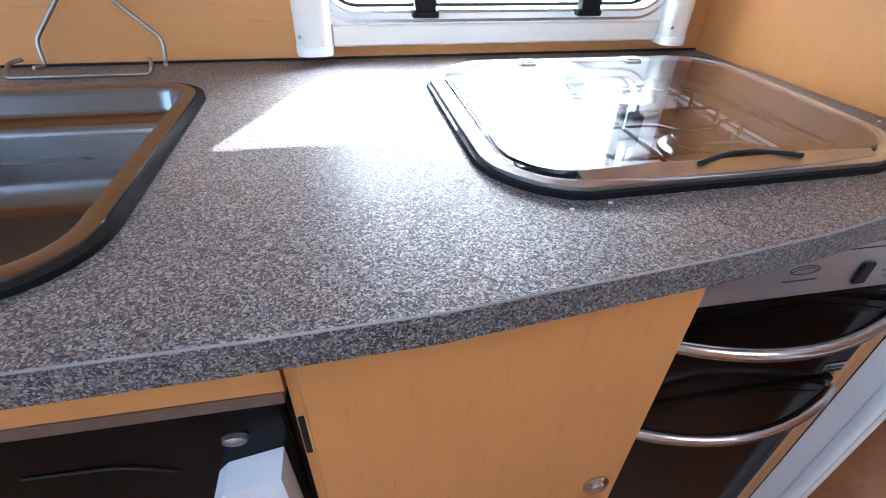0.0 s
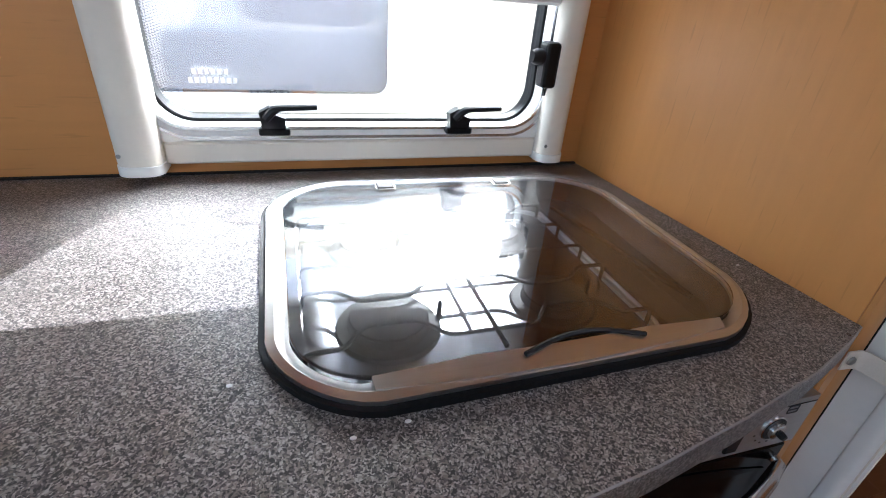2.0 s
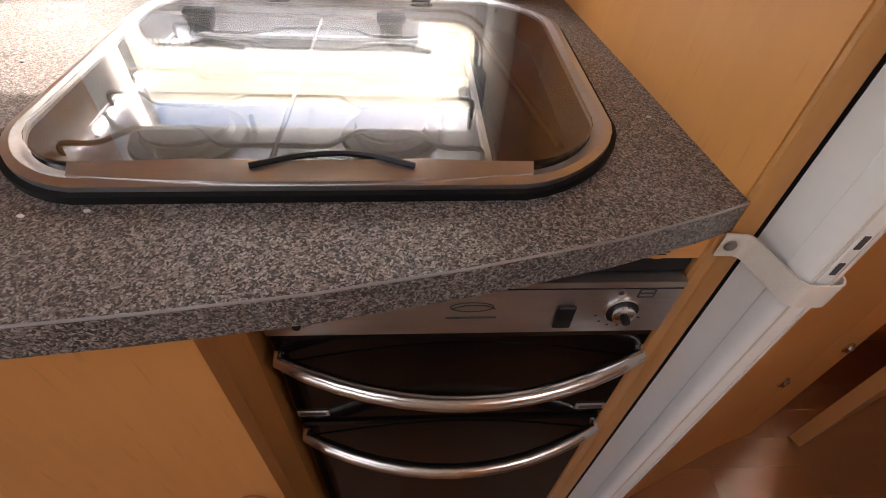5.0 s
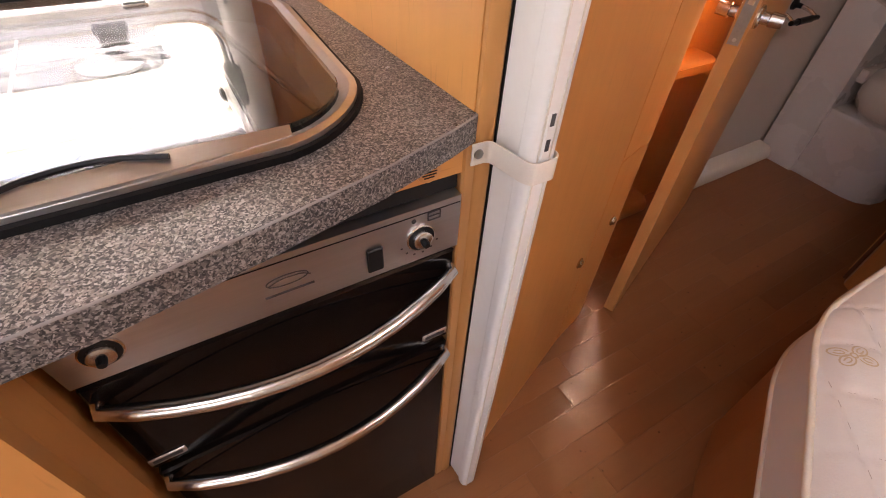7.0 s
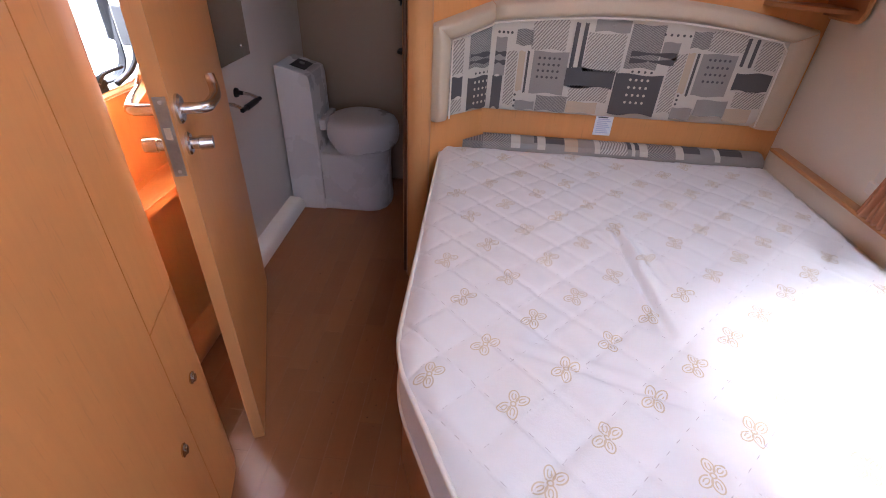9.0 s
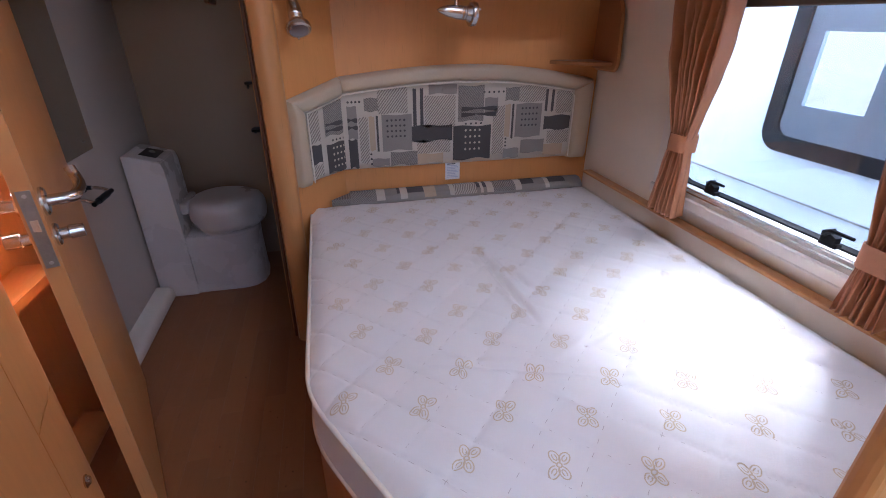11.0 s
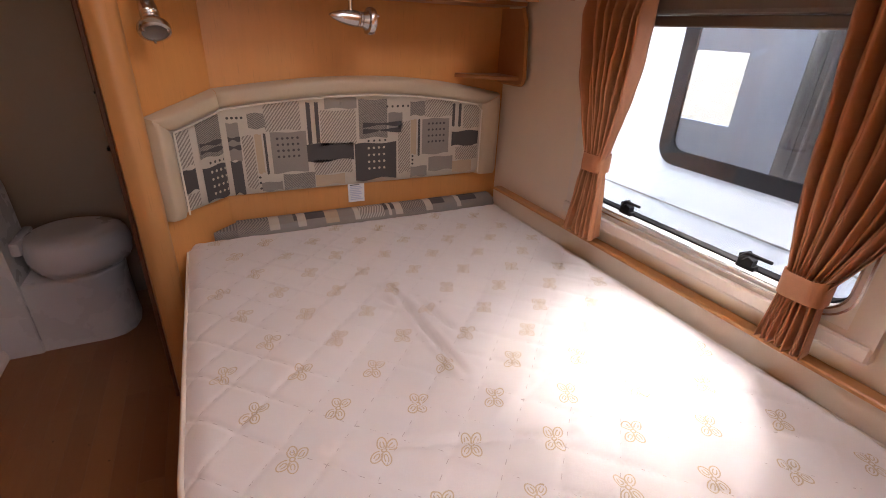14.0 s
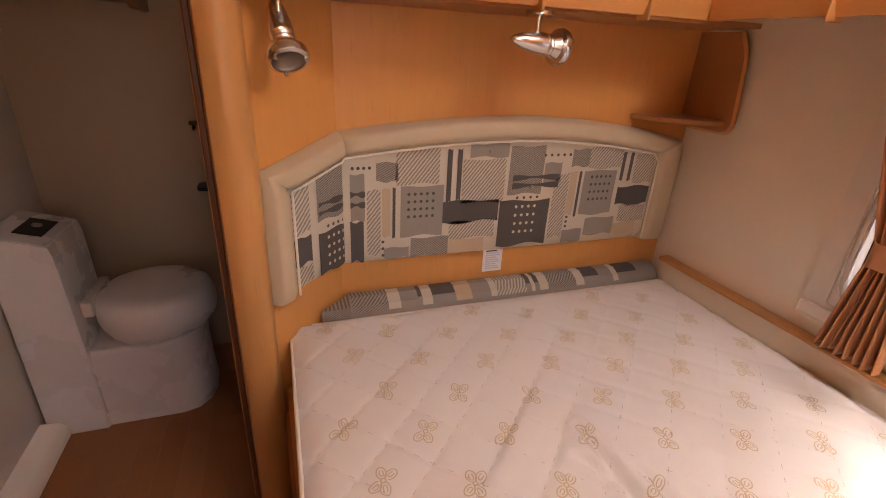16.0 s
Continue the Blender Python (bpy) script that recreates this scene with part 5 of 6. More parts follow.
bed = thing("bed", (0.9, -1.4, 0), "beech-faced box base under the corner bed", "bed")
part("box", prism(bmesh.new(), [(1.60, -0.735), (0.70, -0.765), (0.56, -0.82), (0.08, -1.09), (0.04, -1.15), (0.04, -1.99), (1.60, -1.99)], 0.0, 0.33), M_WOOD_SHADE, bed)
part("platform", prism(bmesh.new(), [(1.64, -0.745), (0.66, -0.772), (0.55, -0.82), (0.06, -1.09), (0.025, -1.14), (0.025, -1.992), (1.64, -1.992)], 0.3305, 0.3905), M_WOOD_H, bed)
bl = thing("bed_ledge", (0.9, -1.98, 0.4), "cream bedside ledge board capped with a wood strip", "ledge")
part("board", B(0.03, 1.665, -1.998, -1.968, 0.392, 0.590), M_CREAM, bl)
part("cap", B(0.03, 1.668, -1.998, -1.958, 0.5905, 0.603, bevel=0.003), M_EDGE, bl)

# headboard, along the slanted and the straight wall
P0, P1 = Vector((1.55, -0.729, 0)), Vector((1.73, -0.914, 0))
S1 = (P1 - P0).length
N0 = Vector((-0.717, -0.697, 0))
N1 = Vector((-1, 0, 0))
SE = S1 + 1.072


def hb(s, z, off):
    """A point of the headboard: run along the wall, height, and distance off the wall."""
    if s <= S1:
        p = P0.lerp(P1, s / S1)
        k = max(0.0, (s - S1 + 0.02) / 0.02) * 0.5
    else:
        p = P1 + Vector((0, -1, 0)) * (s - S1)
        k = 1 - max(0.0, (S1 + 0.02 - s) / 0.02) * 0.5
    nn = N0.lerp(N1, k).normalized()
    return Vector((p.x + nn.x * off, p.y + nn.y * off, z))


def top_out(s):
    if s <= S1:
        return 0.958 + (1.012 - 0.958) * s / S1
    u = (s - S1) / (SE - S1)
    return 1.012 + 0.046 * math.sin(math.pi * min(1, u * 0.9)) - 0.045 * u ** 2.4


def top_in(s):
    return top_out(s) - 0.062


HB0 = 0.654
head = thing("headboard", (1.72, -1.3, 0.654), "padded headboard with cream vinyl border and patchwork fabric", "headboard")


def pad(s0, s1, lo, hi, depth, ns, na=8, slope0=0.0, slope1=0.0):
    bm = bmesh.new()
    rows = []
    for i in range(ns + 1):
        u = i / ns
        row = []
        for j in range(na + 1):
            v = j / na
            s = s0 + (s1 - s0) * u
            s += slope0 * (1 - u) * v + slope1 * u * v
            z = lo(s) + (hi(s) - lo(s)) * v
            f = math.sqrt(max(0.0, 1 - (2 * v - 1) ** 4)) * min(1.0, math.sqrt(min(u, 1 - u) * ns / 1.5) + 0.75)
            row.append(bm.verts.new(hb(s, z, 0.003 + depth * f)))
        rows.append(row)
    for a, b in zip(rows, rows[1:]):
        for j in range(na):
            bm.faces.new((a[j], b[j], b[j + 1], a[j + 1]))
    return bm


LI, RI = 0.062, SE - 0.098
part("border_top", pad(S1 + 0.001, RI, top_in, top_out, 0.042, 36, slope1=SE - 0.004 - RI), M_VINYL, head, smooth=50)
part("border_slant", pad(LI, S1 - 0.001, top_in, top_out, 0.042, 10, slope0=-LI), M_VINYL, head, smooth=50)


def side_pad(sa, sb, ztop):
    bm = bmesh.new()
    rows = []
    for i in range(15):
        u = i / 14
        row = []
        for j in range(9):
            v = j / 8
            s = sa + (sb - sa) * v
            z = HB0 + (ztop(s) - HB0) * u
            f = math.sqrt(max(0.0, 1 - (2 * v - 1) ** 4)) * min(1.0, math.sqrt(min(u, 1 - u) * 9) + 0.75)
            row.append(bm.verts.new(hb(s, z, 0.003 + 0.041 * f)))
        rows.append(row)
    for a, b in zip(rows, rows[1:]):
        for j in range(8):
            bm.faces.new((a[j], b[j], b[j + 1], a[j + 1]))
    return bm


part("border_end", side_pad(0.0, LI, lambda s: top_out(s) - 0.062 * s / LI), M_VINYL, head, smooth=50)
part("border_end", side_pad(RI, SE - 0.003, lambda s: top_in(s) + 0.062 * (s - RI) / (SE - RI)), M_VINYL, head, smooth=50)
# cloth panel
OFF = 0.022
bm = bmesh.new()
rows = []
cols = [LI - 0.01 + (S1 - LI + 0.01) * i / 8 for i in range(9)] + [S1 + (RI + 0.01 - S1) * i / 30 for i in range(1, 31)]
for s in cols:
    rows.append([bm.verts.new(hb(s, HB0 + 0.002 + (top_in(s) + 0.01 - HB0) * j / 10, OFF - 0.001 + (0.0 if 0 < j else -0.016))) for j in range(11)])
for a, b in zip(rows, rows[1:]):
    for j in range(10):
        bm.faces.new((a[j], b[j], b[j + 1], a[j + 1]))
cloth = part("fabric_panel", bm, M_CLOTH, head, "linen patchwork-weave fabric", smooth=50)
part("piping", tube(bmesh.new(), [hb(LI, HB0 + 0.005 + (top_in(LI) - HB0 - 0.005) * i / 8, 0.036) for i in range(9)] + [hb(s, top_in(s) - 0.001, 0.036) for s in cols[2:-1]] + [hb(RI, top_in(RI) - 0.02 - (top_in(RI) - HB0 - 0.03) * i / 8, 0.036) for i in range(9)], 0.003, 6), M_PIPING, head, "ivory piping cord", smooth=60)


def S_of(y):
    return S1 + (-0.914 - y) + 0.022


def patch(name, ya, za, yb, zb, material, wob=0.003, lift=0.0012, slanted=False):
    """A woven patch of the cloth's design between two corners; slanted ones give runs instead of y."""
    bm = bmesh.new()
    za, zb = za + 0.010, zb + 0.010
    s0, s1 = (ya, yb) if slanted else (S_of(ya), S_of(yb))
    s0, s1 = max(s0, LI + 0.003), min(s1, RI - 0.003)
    n, prev = 8, None
    for i in range(n + 1):
        s = s0 + (s1 - s0) * i / n
        w = wob * math.sin(i * 0.9 + s0 * 40)
        lim = top_in(s) - 0.004
        row = [bm.verts.new(hb(s, min(lim, z + w * k), OFF + lift)) for z, k in ((zb, 1), ((za + zb) / 2, 0), (za, -0.6))]
        if prev:
            for a in range(2):
                bm.faces.new((prev[a], row[a], row[a + 1], prev[a + 1]))
        prev = row
    ob = part(name, bm, material, cloth, smooth=60)
    return ob


def dots(s0, s1, z0, z1, ns, nz, r, material, lift=0.0022):
    bm = bmesh.new()
    for i in range(ns):
        for j in range(nz):
            s = s0 + (s1 - s0) * (i / max(1, ns - 1))
            z = z0 + 0.010 + (z1 - z0) * (j / max(1, nz - 1))
            bm.faces.new([bm.verts.new(hb(s + r * math.cos(a * math.pi / 4), z + r * math.sin(a * math.pi / 4), OFF + lift)) for a in range(8)])
    part("dots", bm, material, cloth)


for r in ((-0.985, .925, -1.041, .875), (-1.361, .960, -1.470, .823), (-1.562, .949, -1.622, .898), (-1.080, .711, -1.190, .656)):
    patch("dense_patch", *r, M_HATCHD)
for r in ((-1.037, .960, -1.155, .865), (-1.222, .926, -1.350, .805), (-1.622, .954, -1.740, .890), (-0.960, .854, -.996, .671), (-1.190, .752, -1.330, .700), (-1.512, .878, -1.562, .680), (-1.762, .768, -1.868, .711), (-1.79, .93, -1.868, .84)):
    patch("lined_patch", *r, M_HATCH)
for r in ((-0.916, .769, -.951, .656), (-1.169, .812, -1.338, .748), (-1.342, .803, -1.505, .664), (-1.742, .830, -1.868, .770)):
    patch("charcoal_patch", *r, M_CHAR, 0.005)
for r in ((-0.918, .896, -.955, .772), (-1.050, .859, -1.170, .718), (-1.240, .968, -1.355, .932), (-1.474, .912, -1.530, .851), (-1.612, .884, -1.728, .745), (-1.642, .733, -1.750, .676), (-1.005, .688, -1.075, .656), (-1.564, .700, -1.635, .658)):
    patch("grey_patch", *r, M_MID)
for r in ((-1.000, .856, -1.022, .722), (-1.192, .697, -1.30, .658), (-1.564, .883, -1.588, .750), (-1.75, .71, -1.84, .66)):
    patch("tan_patch", *r, M_TAN)
for r in ((-1.176, .955, -1.190, .812), (-1.205, .955, -1.218, .815), (-1.028, .858, -1.036, .717), (-1.594, .883, -1.603, .742), (-1.740, .938, -1.752, .850), (-1.768, .936, -1.780, .848)):
    patch("upright_bar", *r, M_CHAR, 0.002, 0.0018)
for za, y0, y1 in ((0.865, -1.375, -1.525), (0.842, -1.375, -1.525), (0.838, -0.918, -0.956), (0.810, -0.918, -0.956), (0.957, -1.03, -1.06)):
    patch("level_bar", y0, za + 0.012, y1, za, M_CHAR, 0.004, 0.0018)
# the same design runs on over the slanted end
for n_, r, m_ in (("lined_patch", (.068, .905, .125, .790), M_HATCH), ("charcoal_patch", (.068, .780, .125, .712), M_CHAR), ("lined_patch", (.068, .706, .125, .66), M_HATCH), ("dense_patch", (.150, .955, .254, .800), M_HATCHD), ("charcoal_patch", (.150, .770, .254, .658), M_CHAR), ("level_bar", (.155, .848, .254, .836), M_CHAR), ("level_bar", (.155, .826, .254, .814), M_CHAR)):
    patch(n_, *r, m_, 0.004, 0.0018 if n_ == "level_bar" else 0.0012, True)
dots(S_of(-0.925), S_of(-0.968), 0.912, 0.912, 4, 1, 0.0045, M_CHAR)
dots(S_of(-1.470), S_of(-1.552), 0.934, 0.934, 5, 1, 0.0045, M_CHAR)
dots(S_of(-1.072), S_of(-1.140), 0.775, 0.838, 5, 4, 0.0045, M_CHAR)
dots(S_of(-1.640), S_of(-1.705), 0.795, 0.865, 5, 4, 0.0045, M_CHAR)
dots(S_of(-1.395), S_of(-1.455), 0.707, 0.785, 4, 4, 0.0048, M_PALE)
dots(S_of(-1.395), S_of(-1.46), 0.812, 0.812, 4, 1, 0.0045, M_CHAR)
dots(S_of(-1.002), S_of(-1.003), 0.668, 0.708, 1, 3, 0.0045, M_CHAR)
dots(S_of(-1.572), S_of(-1.573), 0.712, 0.742, 1, 3, 0.0045, M_CHAR)
dots(0.185, 0.243, 0.680, 0.752, 4, 4, 0.0048, M_PALE)
dots(0.185, 0.243, 0.782, 0.782, 4, 1, 0.0045, M_CHAR)
for y, z in ((-1.128, 0.842), (-1.438, 0.853), (-1.30, 0.958)):
    part("button", lathe(bmesh.new(), [(0, 0), (0.006, 0), (0.0055, 0.003), (0.002, 0.004), (0, 0.0035)], aim(hb(S_of(y), z, OFF + 0.002), (-1, 0, 0)), 14), M_MID, cloth, "covered button", smooth=40)

# rolled fabric behind the mattress
bol = thing("bolster", (1.68, -1.4, 0.40), "patchwork fabric infill cushion behind the mattress", "cushion")
pr = [(1.650, 0.392), (1.650, 0.535), (1.660, 0.552), (1.690, 0.566), (1.722, 0.564), (1.727, 0.392)]
part("cover", up_prism(bmesh.new(), pr, -1.955, -0.925, 'y'), M_MID, bol, smooth=40)
bm = prism(bmesh.new(), [(1.650, -0.925), (1.650, -0.85), (1.66, -0.858), (1.725, -0.925)], 0.392, 0.556)
part("corner_cover", bm, M_HATCHD, bol)


def bolster_patch(y0, y1, x0, x1, m_):
    bm = bmesh.new()
    z = lambda x: 0.535 + (0.017 * (x - 1.650) / 0.010 if x < 1.660 else 0.017 + 0.014 * (x - 1.660) / 0.03 if x < 1.690 else 0.031 - 0.002 * (x - 1.690) / 0.032)
    xs = sorted({x0, x1, *[x for x in (1.660, 1.690) if x0 < x < x1]})
    rows = [[bm.verts.new((x, y, z(x) + 0.0012)) for x in xs] for y in (y0, y1)]
    for i in range(len(xs) - 1):
        bm.faces.new((rows[0][i], rows[0][i + 1], rows[1][i + 1], rows[1][i]))
    part("cloth_patch", bm, m_, bol)


yy = -0.93
for w, m_ in ((0.10, M_HATCHD), (0.035, M_CLOTH), (0.05, M_MID), (0.012, M_CHAR), (0.03, M_CLOTH), (0.07, M_CHAR), (0.05, M_TAN), (0.06, M_MID), (0.02, M_CLOTH), (0.10, M_HATCH), (0.015, M_CHAR), (0.012, M_CLOTH), (0.015, M_CHAR), (0.03, M_CLOTH), (0.10, M_HATCHD), (0.03, M_CLOTH), (0.06, M_CHAR), (0.05, M_MID), (0.02, M_CLOTH), (0.08, M_CHAR)):
    bolster_patch(yy, yy - w, 1.651 if m_ is not M_CHAR else 1.668, 1.716, m_)
    yy -= w + 0.0005

lab = thing("care_label", (1.728, -1.367, 0.62), "white printed care label pinned under the headboard", "label")
part("tag", B(1.7255, 1.7285, -1.400, -1.336, 0.583, 0.664, bevel=0.0006), M_PAPER, lab)
for i in range(9):
    part("print_line", B(1.7248, 1.7256, -1.392 + 0.006 * (i % 3), -1.344, 0.592 + i * 0.0072, 0.5955 + i * 0.0072), M_INK if i > 7 else M_VOILE, lab)
nub = solid("wall_clip", B(1.705, 1.7295, -1.958, -1.938, 0.660, 0.676, bevel=0.003), M_WHITE, "small white plastic clip by the headboard", "clip")

# corner shelf
cs = thing("corner_shelf", (1.64, -1.95, 1.03), "small beech corner shelf with a curved side panel", "shelf")
part("side_panel", up_prism(bmesh.new(), [(1.729, 1.028), (1.58, 1.028), (1.560, 1.035), (1.552, 1.055), (1.556, 1.11), (1.562, 1.17), (1.568, 1.225), (1.582, 1.255), (1.60, 1.287), (1.729, 1.287)], -1.985, -1.968, 'y'), M_WOOD_SHADE, cs)
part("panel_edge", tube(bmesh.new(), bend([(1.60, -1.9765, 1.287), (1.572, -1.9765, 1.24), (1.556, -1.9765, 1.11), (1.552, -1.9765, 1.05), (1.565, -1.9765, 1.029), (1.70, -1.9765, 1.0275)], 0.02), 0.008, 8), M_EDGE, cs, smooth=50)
part("board", prism(bmesh.new(), [(1.729, -1.967), (1.573, -1.967), (1.577, -1.93), (1.60, -1.88), (1.65, -1.82), (1.70, -1.785), (1.729, -1.775)], 1.045, 1.059, bevel=0.003), M_WOOD_SHADE, cs)

# overhead lockers
LZ = 1.290


def locker_profile(front, sign):
    """Bowed front: (distance into the room, height)."""
    return [(front, LZ + 0.006), (front - sign * 0.010, LZ + 0.03), (front - sign * 0.016, LZ + 0.12), (front - sign * 0.012, LZ + 0.30), (front, LZ + 0.44), (front + sign * 0.018, LZ + 0.44), (front + sign * 0.018, LZ + 0.006)]


lk = thing("overhead_locker", (1.6, -1.3, LZ), "beech overhead locker above the bed head", "locker")
part("bottom_board", B(1.512, 1.729, -1.93, -0.70, LZ, LZ + 0.012), M_WOOD_SHADE, lk)
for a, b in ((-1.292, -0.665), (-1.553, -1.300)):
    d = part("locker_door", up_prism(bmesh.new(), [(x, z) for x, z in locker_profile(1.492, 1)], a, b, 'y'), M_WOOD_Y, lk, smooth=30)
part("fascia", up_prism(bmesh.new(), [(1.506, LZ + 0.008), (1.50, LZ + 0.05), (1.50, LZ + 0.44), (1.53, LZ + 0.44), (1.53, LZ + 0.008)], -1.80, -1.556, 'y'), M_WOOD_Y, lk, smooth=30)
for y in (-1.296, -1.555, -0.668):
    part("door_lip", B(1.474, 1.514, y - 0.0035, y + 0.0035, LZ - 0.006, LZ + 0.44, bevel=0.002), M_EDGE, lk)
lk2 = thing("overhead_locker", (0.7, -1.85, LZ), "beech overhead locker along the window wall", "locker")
part("bottom_board", B(0.015, 1.512, -1.999, -1.752, LZ + 0.078, LZ + 0.09), M_WOOD_SHADE, lk2)
for a, b in ((1.072, 1.218), (0.40, 1.066), (0.015, 0.394)):
    d = part("locker_door", up_prism(bmesh.new(), [(-1.99 + (z_ - LZ) * 0 + (y_ - 1.492) * -1 + 0.25, z_) for y_, z_ in locker_profile(1.492, 1)], a, b, 'x'), M_WOOD_H, lk2, smooth=30)
part("fascia", up_prism(bmesh.new(), [(-1.746, LZ + 0.008), (-1.74, LZ + 0.05), (-1.74, LZ + 0.44), (-1.77, LZ + 0.44), (-1.77, LZ + 0.008)], 1.222, 1.499, 'x'), M_WOOD_H, lk2, smooth=30)
for x in (1.220, 1.069, 0.397):
    part("door_lip", B(x - 0.003, x + 0.003, -1.765, -1.722, LZ - 0.004, LZ + 0.44, bevel=0.002), M_EDGE, lk2)


def spot_lamp(x, y, way):
    """A small chrome reading spot under the locker."""
    w = Vector(way).normalized()
    l = thing("reading_lamp", (x, y, LZ), "chrome bullet-shaped reading spotlight under the locker", "lamp", "reading spotlights")
    part("ceiling_plate", lathe(bmesh.new(), [(0, LZ - 0.0005), (0.029, LZ - 0.0005), (0.029, LZ - 0.008), (0.022, LZ - 0.012), (0, LZ - 0.012)], Matrix.Translation((x, y, 0)), 24), M_CHROME, l, smooth=40)
    part("stem", tube(bmesh.new(), [(x, y, LZ - 0.008), (x, y, LZ - 0.058)], 0.0055, 10), M_CHROME, l, smooth=50)
    m = aim(Vector((x, y, LZ - 0.062)) - w * 0.03, w) @ Matrix.Scale(1.38, 4)
    body = part("lamp_body", lathe(bmesh.new(), [(0, -0.028), (0.006, -0.02), (0.012, -0.004), (0.016, 0.02), (0.0165, 0.034), (0.015, 0.036), (0.0165, 0.038), (0.015, 0.041), (0.0165, 0.044), (0.015, 0.047), (0.0165, 0.050), (0.02, 0.058), (0, 0.058)], m, 24), M_CHROME, l, smooth=35)
    part("lamp_ring", lathe(bmesh.new(), [(0.018, 0.058), (0.027, 0.060), (0.0285, 0.066), (0.027, 0.072), (0.022, 0.074), (0.022, 0.070), (0.018, 0.068)], m, 26), M_CHROME, body, smooth=35)
    part("lens", lathe(bmesh.new(), [(0, 0.068), (0.0218, 0.068), (0.0218, 0.0715), (0, 0.0725)], m, 22), M_LENS, body)
    for k in range(3):
        a = k * 2.094 + 0.5
        part("clip", lathe(bmesh.new(), [(0, 0), (0.0025, 0), (0.0025, 0.006), (0, 0.007)], m @ Matrix.Translation((0.0225 * math.cos(a), 0.0225 * math.sin(a), 0.072)), 8), M_CHROME, body)


spot_lamp(1.535, -0.800, (-0.55, -0.12, -0.72))
spot_lamp(1.530, -1.320, (0.12, -1.0, -0.10))


# curtains
def curtain(x_top, x_tie, x_bot, z_top, z_tie, z_bot, label, seed):
    base = ((x_tie[0] + x_tie[1]) / 2, -1.94, z_bot)
    c = thing("curtain", base, label, "curtain", "bedside curtains")
    rg = random.Random(seed)
    nu, nv, folds = 150, 60, 6
    ph = [rg.uniform(0, 6.28) for _ in range(4)]
    vs, fs = [], []
    for j in range(nv + 1):
        z = z_top + (z_bot - z_top) * j / nv
        if z > z_tie:
            k = (z_top - z) / (z_top - z_tie)
            e = k ** 1.7
            a = [x_top[i] + (x_tie[i] - x_top[i]) * (e if i == 0 else k ** 2.2) for i in (0, 1)]
        else:
            k = (z_tie - z) / (z_tie - z_bot)
            e = k ** 0.7
            a = [x_tie[i] + (x_bot[i] - x_tie[i]) * e for i in (0, 1)]
        amp = 0.012 + 0.012 * min(1, abs(z - z_tie) / 0.25)
        for i in range(nu + 1):
            u = i / nu
            f = math.sin(u * folds * 6.283 + ph[0] + 1.6 * math.sin(4 * u + ph[1]) + 0.6 * noise.noise((u * 3, z * 2.5, seed))) + 0.55 * math.sin(u * folds * 2.3 * 6.283 + ph[2] + 3 * z)
            w = 0.5 * noise.noise((u * 7, z * 5, seed)) + 0.18 * noise.noise((u * 16, z * 16, seed + 5))
            pin = 0.35 + 0.65 * min(1.0, (z_top - z) / 0.08)
            vs.append((a[0] + (a[1] - a[0]) * u - base[0], -1.925 + amp * pin * (f + w) + 0.012 * min(1, abs(z - z_tie) / 0.2) + 1.94, z - base[2]))
    for j in range(nv):
        for i in range(nu):
            q_ = j * (nu + 1) + i
            fs.append((q_, q_ + 1, q_ + nu + 2, q_ + nu + 1))
    me = bpy.data.meshes.new("drape")
    me.from_pydata(vs, [], fs)
    me.materials.append(M_CURTAIN)
    me.polygons.foreach_set("use_smooth", [True] * len(me.polygons))
    o_ = new("drape", me)
    o_.parent = c
    ORIGIN[o_.name] = Vector(base)
    so = o_.modifiers.new("cloth", 'SOLIDIFY')
    so.thickness = 0.0015
    lo, hi = min(x_tie) - 0.008, max(x_tie) + 0.008
    bm = bmesh.new()
    ring(bm, rrect(lo, hi, -1.960, -1.892, 0.026, 6), rrect(lo + 0.002, hi - 0.002, -1.958, -1.894, 0.025, 6), z_tie - 0.028, z_tie + 0.026)
    bmesh.ops.subdivide_edges(bm, edges=[e for e in bm.edges if abs(e.verts[0].co.z - e.verts[1].co.z) > 0.02], cuts=2)
    for v in bm.verts:
        v.co.y += 0.003 * noise.noise(v.co * 40)
        v.co.z += 0.006 * noise.noise(v.co * 14)
    part("tie_back", bm, M_CURTAIN, c, "folded fabric tie-back", smooth=50)
    return c


curtain((1.165, 0.945), (1.094, 1.030), (1.122, 0.995), 1.345, 0.868, 0.640, "gathered rust-brown curtain held by a tie-back beside the headboard wall", 3)
curtain((0.520, 0.25), (0.470, 0.400), (0.478, 0.384), 1.345, 0.775, 0.635, "gathered rust-brown sunlit curtain held by a tie-back near the bed foot", 8)
bl2 = solid("curtain_rail", B(0.15, 1.32, -1.93, -1.918, 1.340, 1.352, bevel=0.002), M_WHITE, "white plastic curtain rail over the bedside window", "curtain rail", kind="")

# ---- outside ----


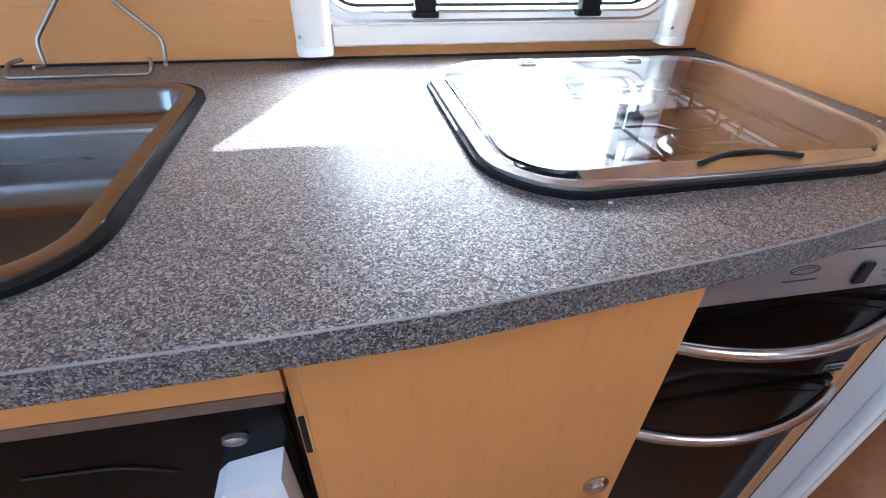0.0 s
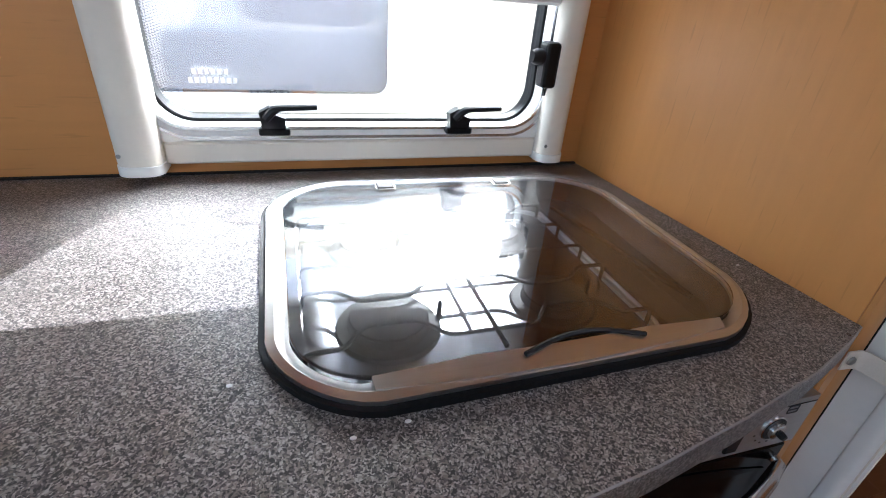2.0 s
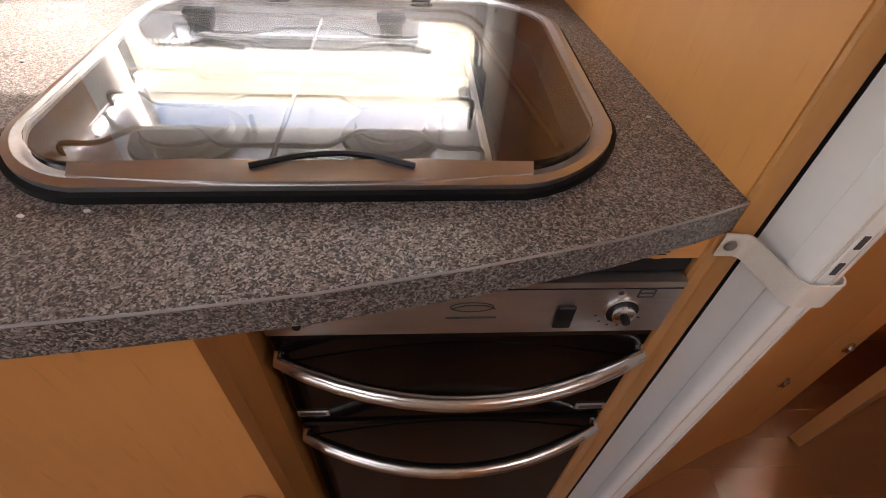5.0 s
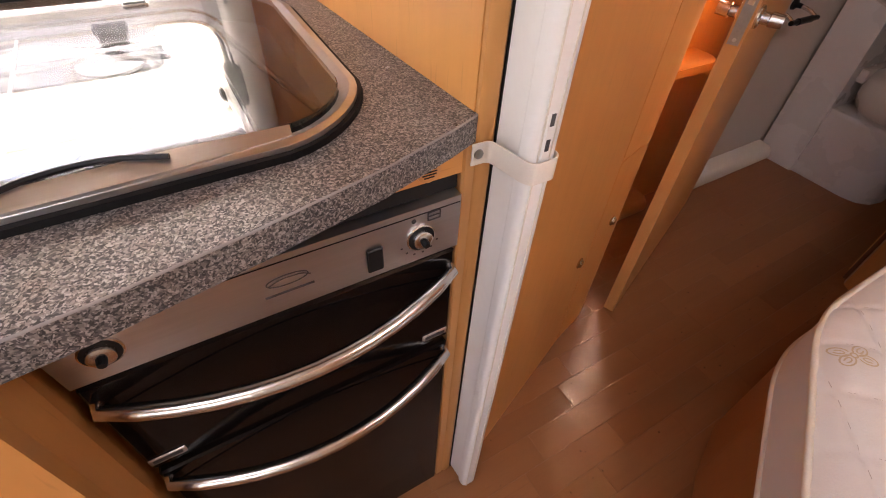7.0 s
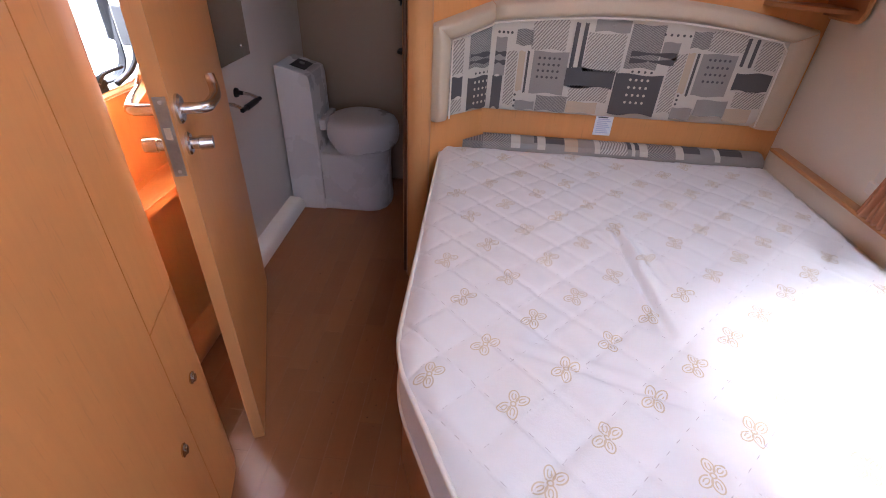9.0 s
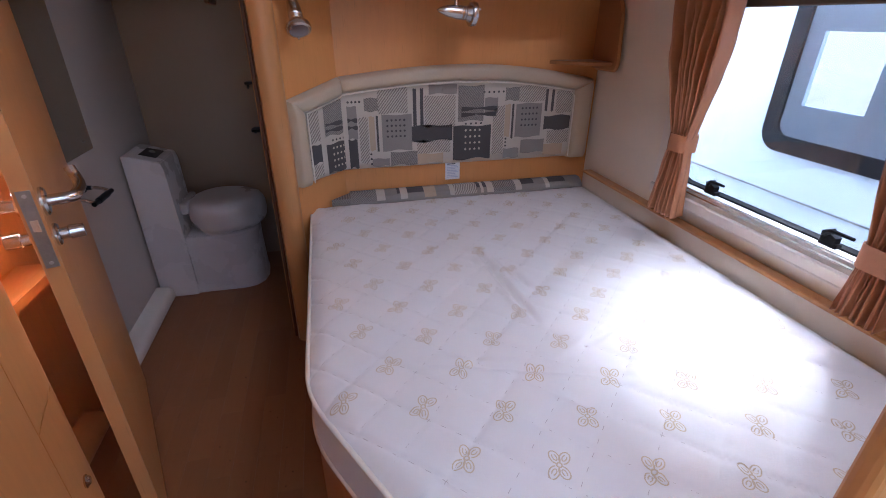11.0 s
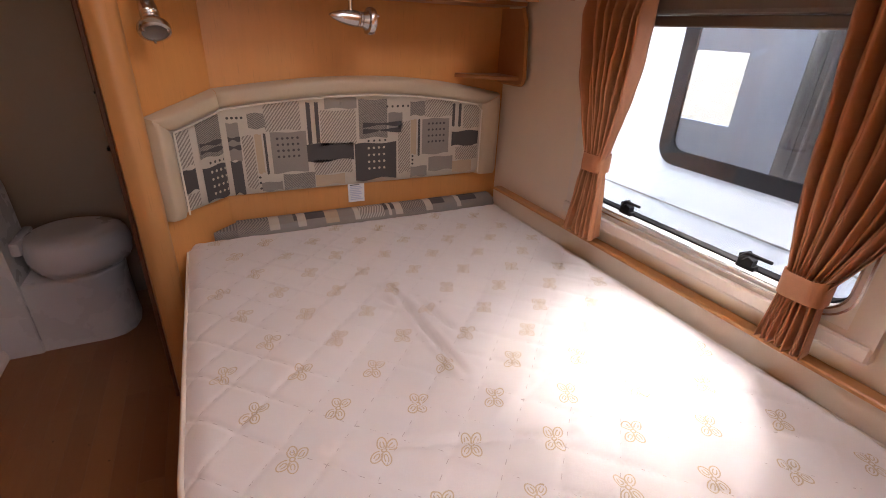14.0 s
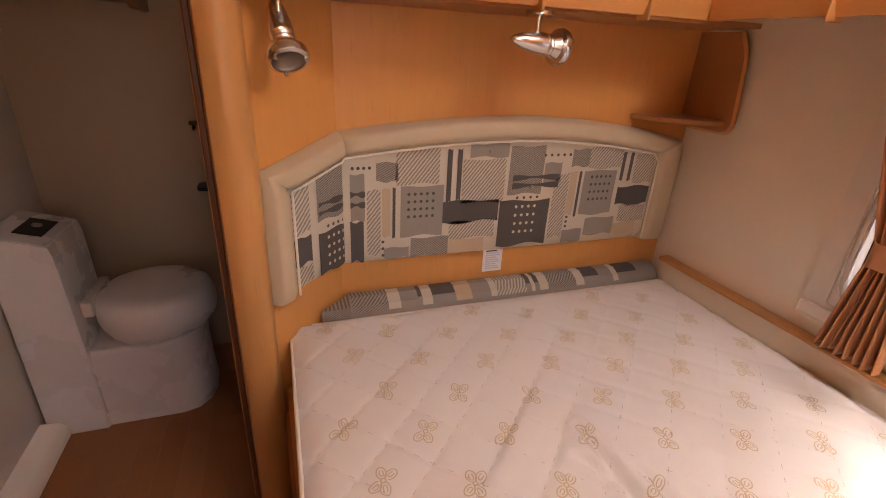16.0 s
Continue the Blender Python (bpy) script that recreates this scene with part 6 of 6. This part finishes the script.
def neighbour(name, y_face, s, win, skin, label, height, y_far, frame_mat, fw):
    """A caravan alongside: s is the way from our caravan, win its window (x0, x1, z0, z1)."""
    v = thing(name, (0, y_face, -0.42), label, "caravan")
    y1 = y_face + s * 0.035
    lo, hi = min(y_face, y1), max(y_face, y1)
    part("flank", wall_x(bmesh.new(), -2.6, 3.4, lo, hi, -0.02, height, [win]), skin, v, "flat painted caravan side")
    f0, f1 = sorted((y_far, y_far + s * 0.035))
    part("far_flank", wall_x(bmesh.new(), -2.6, 3.4, f0, f1, -0.02, height, [fw]), skin, v)
    ys = sorted((y1, y_far))
    part("floor_pan", B(-2.6, 3.4, ys[0], ys[1], -0.06, -0.021), M_ORANGE, v)
    yr = (min(lo, f0) - 0.01, max(hi, f1) + 0.01)
    # unseen roof, left open in the middle to let sun brighten the inside
    for xa, xb in ((-2.62, 0.1), (1.3, 3.42)):
        part("roof", B(xa, xb, yr[0], yr[1], height + 0.001, height + 0.05, bevel=0.02, seg=2), skin, v)
    for ya, yb in ((yr[0], yr[0] + 0.35), (yr[1] - 0.35, yr[1])):
        part("roof_edge", B(0.101, 1.299, ya, yb, height + 0.001, height + 0.048), skin, v)
    for x in (-2.6, 3.365):
        part("end_wall", B(x, x + 0.035, ys[0], ys[1], -0.02, height), skin, v)
    for x in (-0.3, 0.45):
        part("wheel", lathe(bmesh.new(), [(0, -0.08), (0.19, -0.08), (0.22, -0.05), (0.22, 0.05), (0.19, 0.08), (0, 0.08)], aim((x, y_face + s * 0.25, -0.20), (0, 1, 0)), 24), M_RUBBER, v, smooth=40)
    w = part("window", up_ring(bmesh.new(), rrect(win[0] - 0.03, win[1] + 0.03, win[2] - 0.03, win[3] + 0.03, 0.08), rrect(win[0] + 0.03, win[1] - 0.03, win[2] + 0.03, win[3] - 0.03, 0.05), min(y_face, y_face - s * 0.012) - 0.001, max(y_face, y_face - s * 0.012) - 0.0005), frame_mat, v, smooth=40)
    p = part("pane", up_prism(bmesh.new(), rrect(win[0] + 0.001, win[1] - 0.001, win[2] + 0.001, win[3] - 0.001, 0.005), y_face - s * 0.004, y_face - s * 0.001, 'y'), M_TINT, w)
    p.visible_shadow = False
    part("body_line", B(-2.6, 3.4, min(y_face, y_face - s * 0.004), max(y_face, y_face - s * 0.004), win[2] - 0.19, win[2] - 0.184), M_SCREW, v)
    if s > 0:
        yb = y_face + s * 0.05
        part("drawn_blind", B(win[0] - 0.01, win[1] + 0.01, yb, yb + 0.006, win[2] + 0.03, win[3]), M_MAUVE, v, "drawn mauve-grey blind")
    ym = y_face + s * 0.55
    part("seat_back", B(win[0] - 0.2, win[1] - 0.25, min(ym, ym + s * 0.12), max(ym, ym + s * 0.12), 0.0, win[2] + 0.22, bevel=0.04, seg=3), M_ORANGE, v, smooth=40)
    for a, b, mm in ((win[0] - 0.02, win[0] + 0.22, M_VOILE), (win[1] - 0.50, win[1] - 0.36, M_BLIND)):
        bm = bmesh.new()
        n, y0 = 40, y_face + s * 0.10
        rows = [[bm.verts.new((a + (b - a) * i / n + (0.10 * (1 - k) if mm is M_VOILE else 0), y0 + 0.016 * math.sin(i * 1.1), win[2] + (win[3] - win[2]) * k)) for i in range(n + 1)] for k in (0.0, 0.5, 1.0)]
        for r0, r1 in zip(rows, rows[1:]):
            for i in range(n):
                bm.faces.new((r0[i], r0[i + 1], r1[i + 1], r1[i]))
        part("inner_curtain", bm, mm, v, smooth=60)
    return v


neighbour("neighbour_caravan", -2.545, -1, (0.30, 1.32, 0.785, 1.42), M_OUT, "white caravan parked close alongside the bed window", 2.15, -4.5, M_BLACK, (2.36, 2.84, 0.61, 1.14))
neighbour("neighbour_caravan", 0.95, 1, (-1.19, -0.165, 0.80, 1.45), M_OUTC, "cream caravan parked alongside the kitchen window", 1.60, 2.9, M_IVORY, (-1.5, -0.9, 0.7, 1.2))

# ---- floor planks ----
protos = []
for ln in (0.26, 0.34, 0.42):
    bm = B(0.0001, ln - 0.0001, 0.0001, 0.0689, -0.003, 0.0, bevel=0.0003)
    me = bpy.data.meshes.new("plank")
    bmesh.ops.recalc_face_normals(bm, faces=bm.faces[:])
    bm.to_mesh(me)
    bm.free()
    me.materials.append(M_PLANK)
    protos.append((ln, me))
rng = random.Random(12)
ORIGIN_F = floor.location.copy()
for row in range(17):
    y = -1.173 + row * 0.069
    x = -0.62 - rng.uniform(0, 0.3)
    while x < 2.38:
        ln, me = protos[rng.randrange(3)]
        if x + ln < 2.42 and x + ln > -0.5:
            p = new("plank", me)
            p.parent = floor
            p.location = Vector((x, y, 0)) - ORIGIN_F
        x += ln

# ---- crumbs ----
rng = random.Random(31)
bm = bmesh.new()
for i in range(60):
    x, y = rng.uniform(0.1, 2.0), rng.uniform(-0.72, -0.12)
    if y > -0.42 and x < 1.4:
        y = rng.uniform(-0.72, -0.46)
    bmesh.ops.create_icosphere(bm, subdivisions=1, radius=rng.uniform(0.0008, 0.0022), matrix=Matrix.Translation((x, y, 0.001)) @ Matrix.Diagonal((1, rng.uniform(0.6, 1.6), 0.5, 1)))
solid("floor_crumbs", bm, M_BURNER, "dark crumbs and grit scattered on the floor", "crumbs", kind="stuff")
bm = bmesh.new()
for x, y in ((-0.450, -0.5325), (-0.49, -0.538), (0.003, -0.39), (-0.62, -0.30), (-0.575, -0.47)):
    bmesh.ops.create_icosphere(bm, subdivisions=1, radius=0.0022, matrix=Matrix.Translation((x, y, 0.9012)) @ Matrix.Diagonal((1.3, 0.8, 0.6, 1)))
solid("worktop_crumbs", bm, M_PAPER, "pale crumbs lying on the worktop by the hob", "crumbs", kind="stuff")
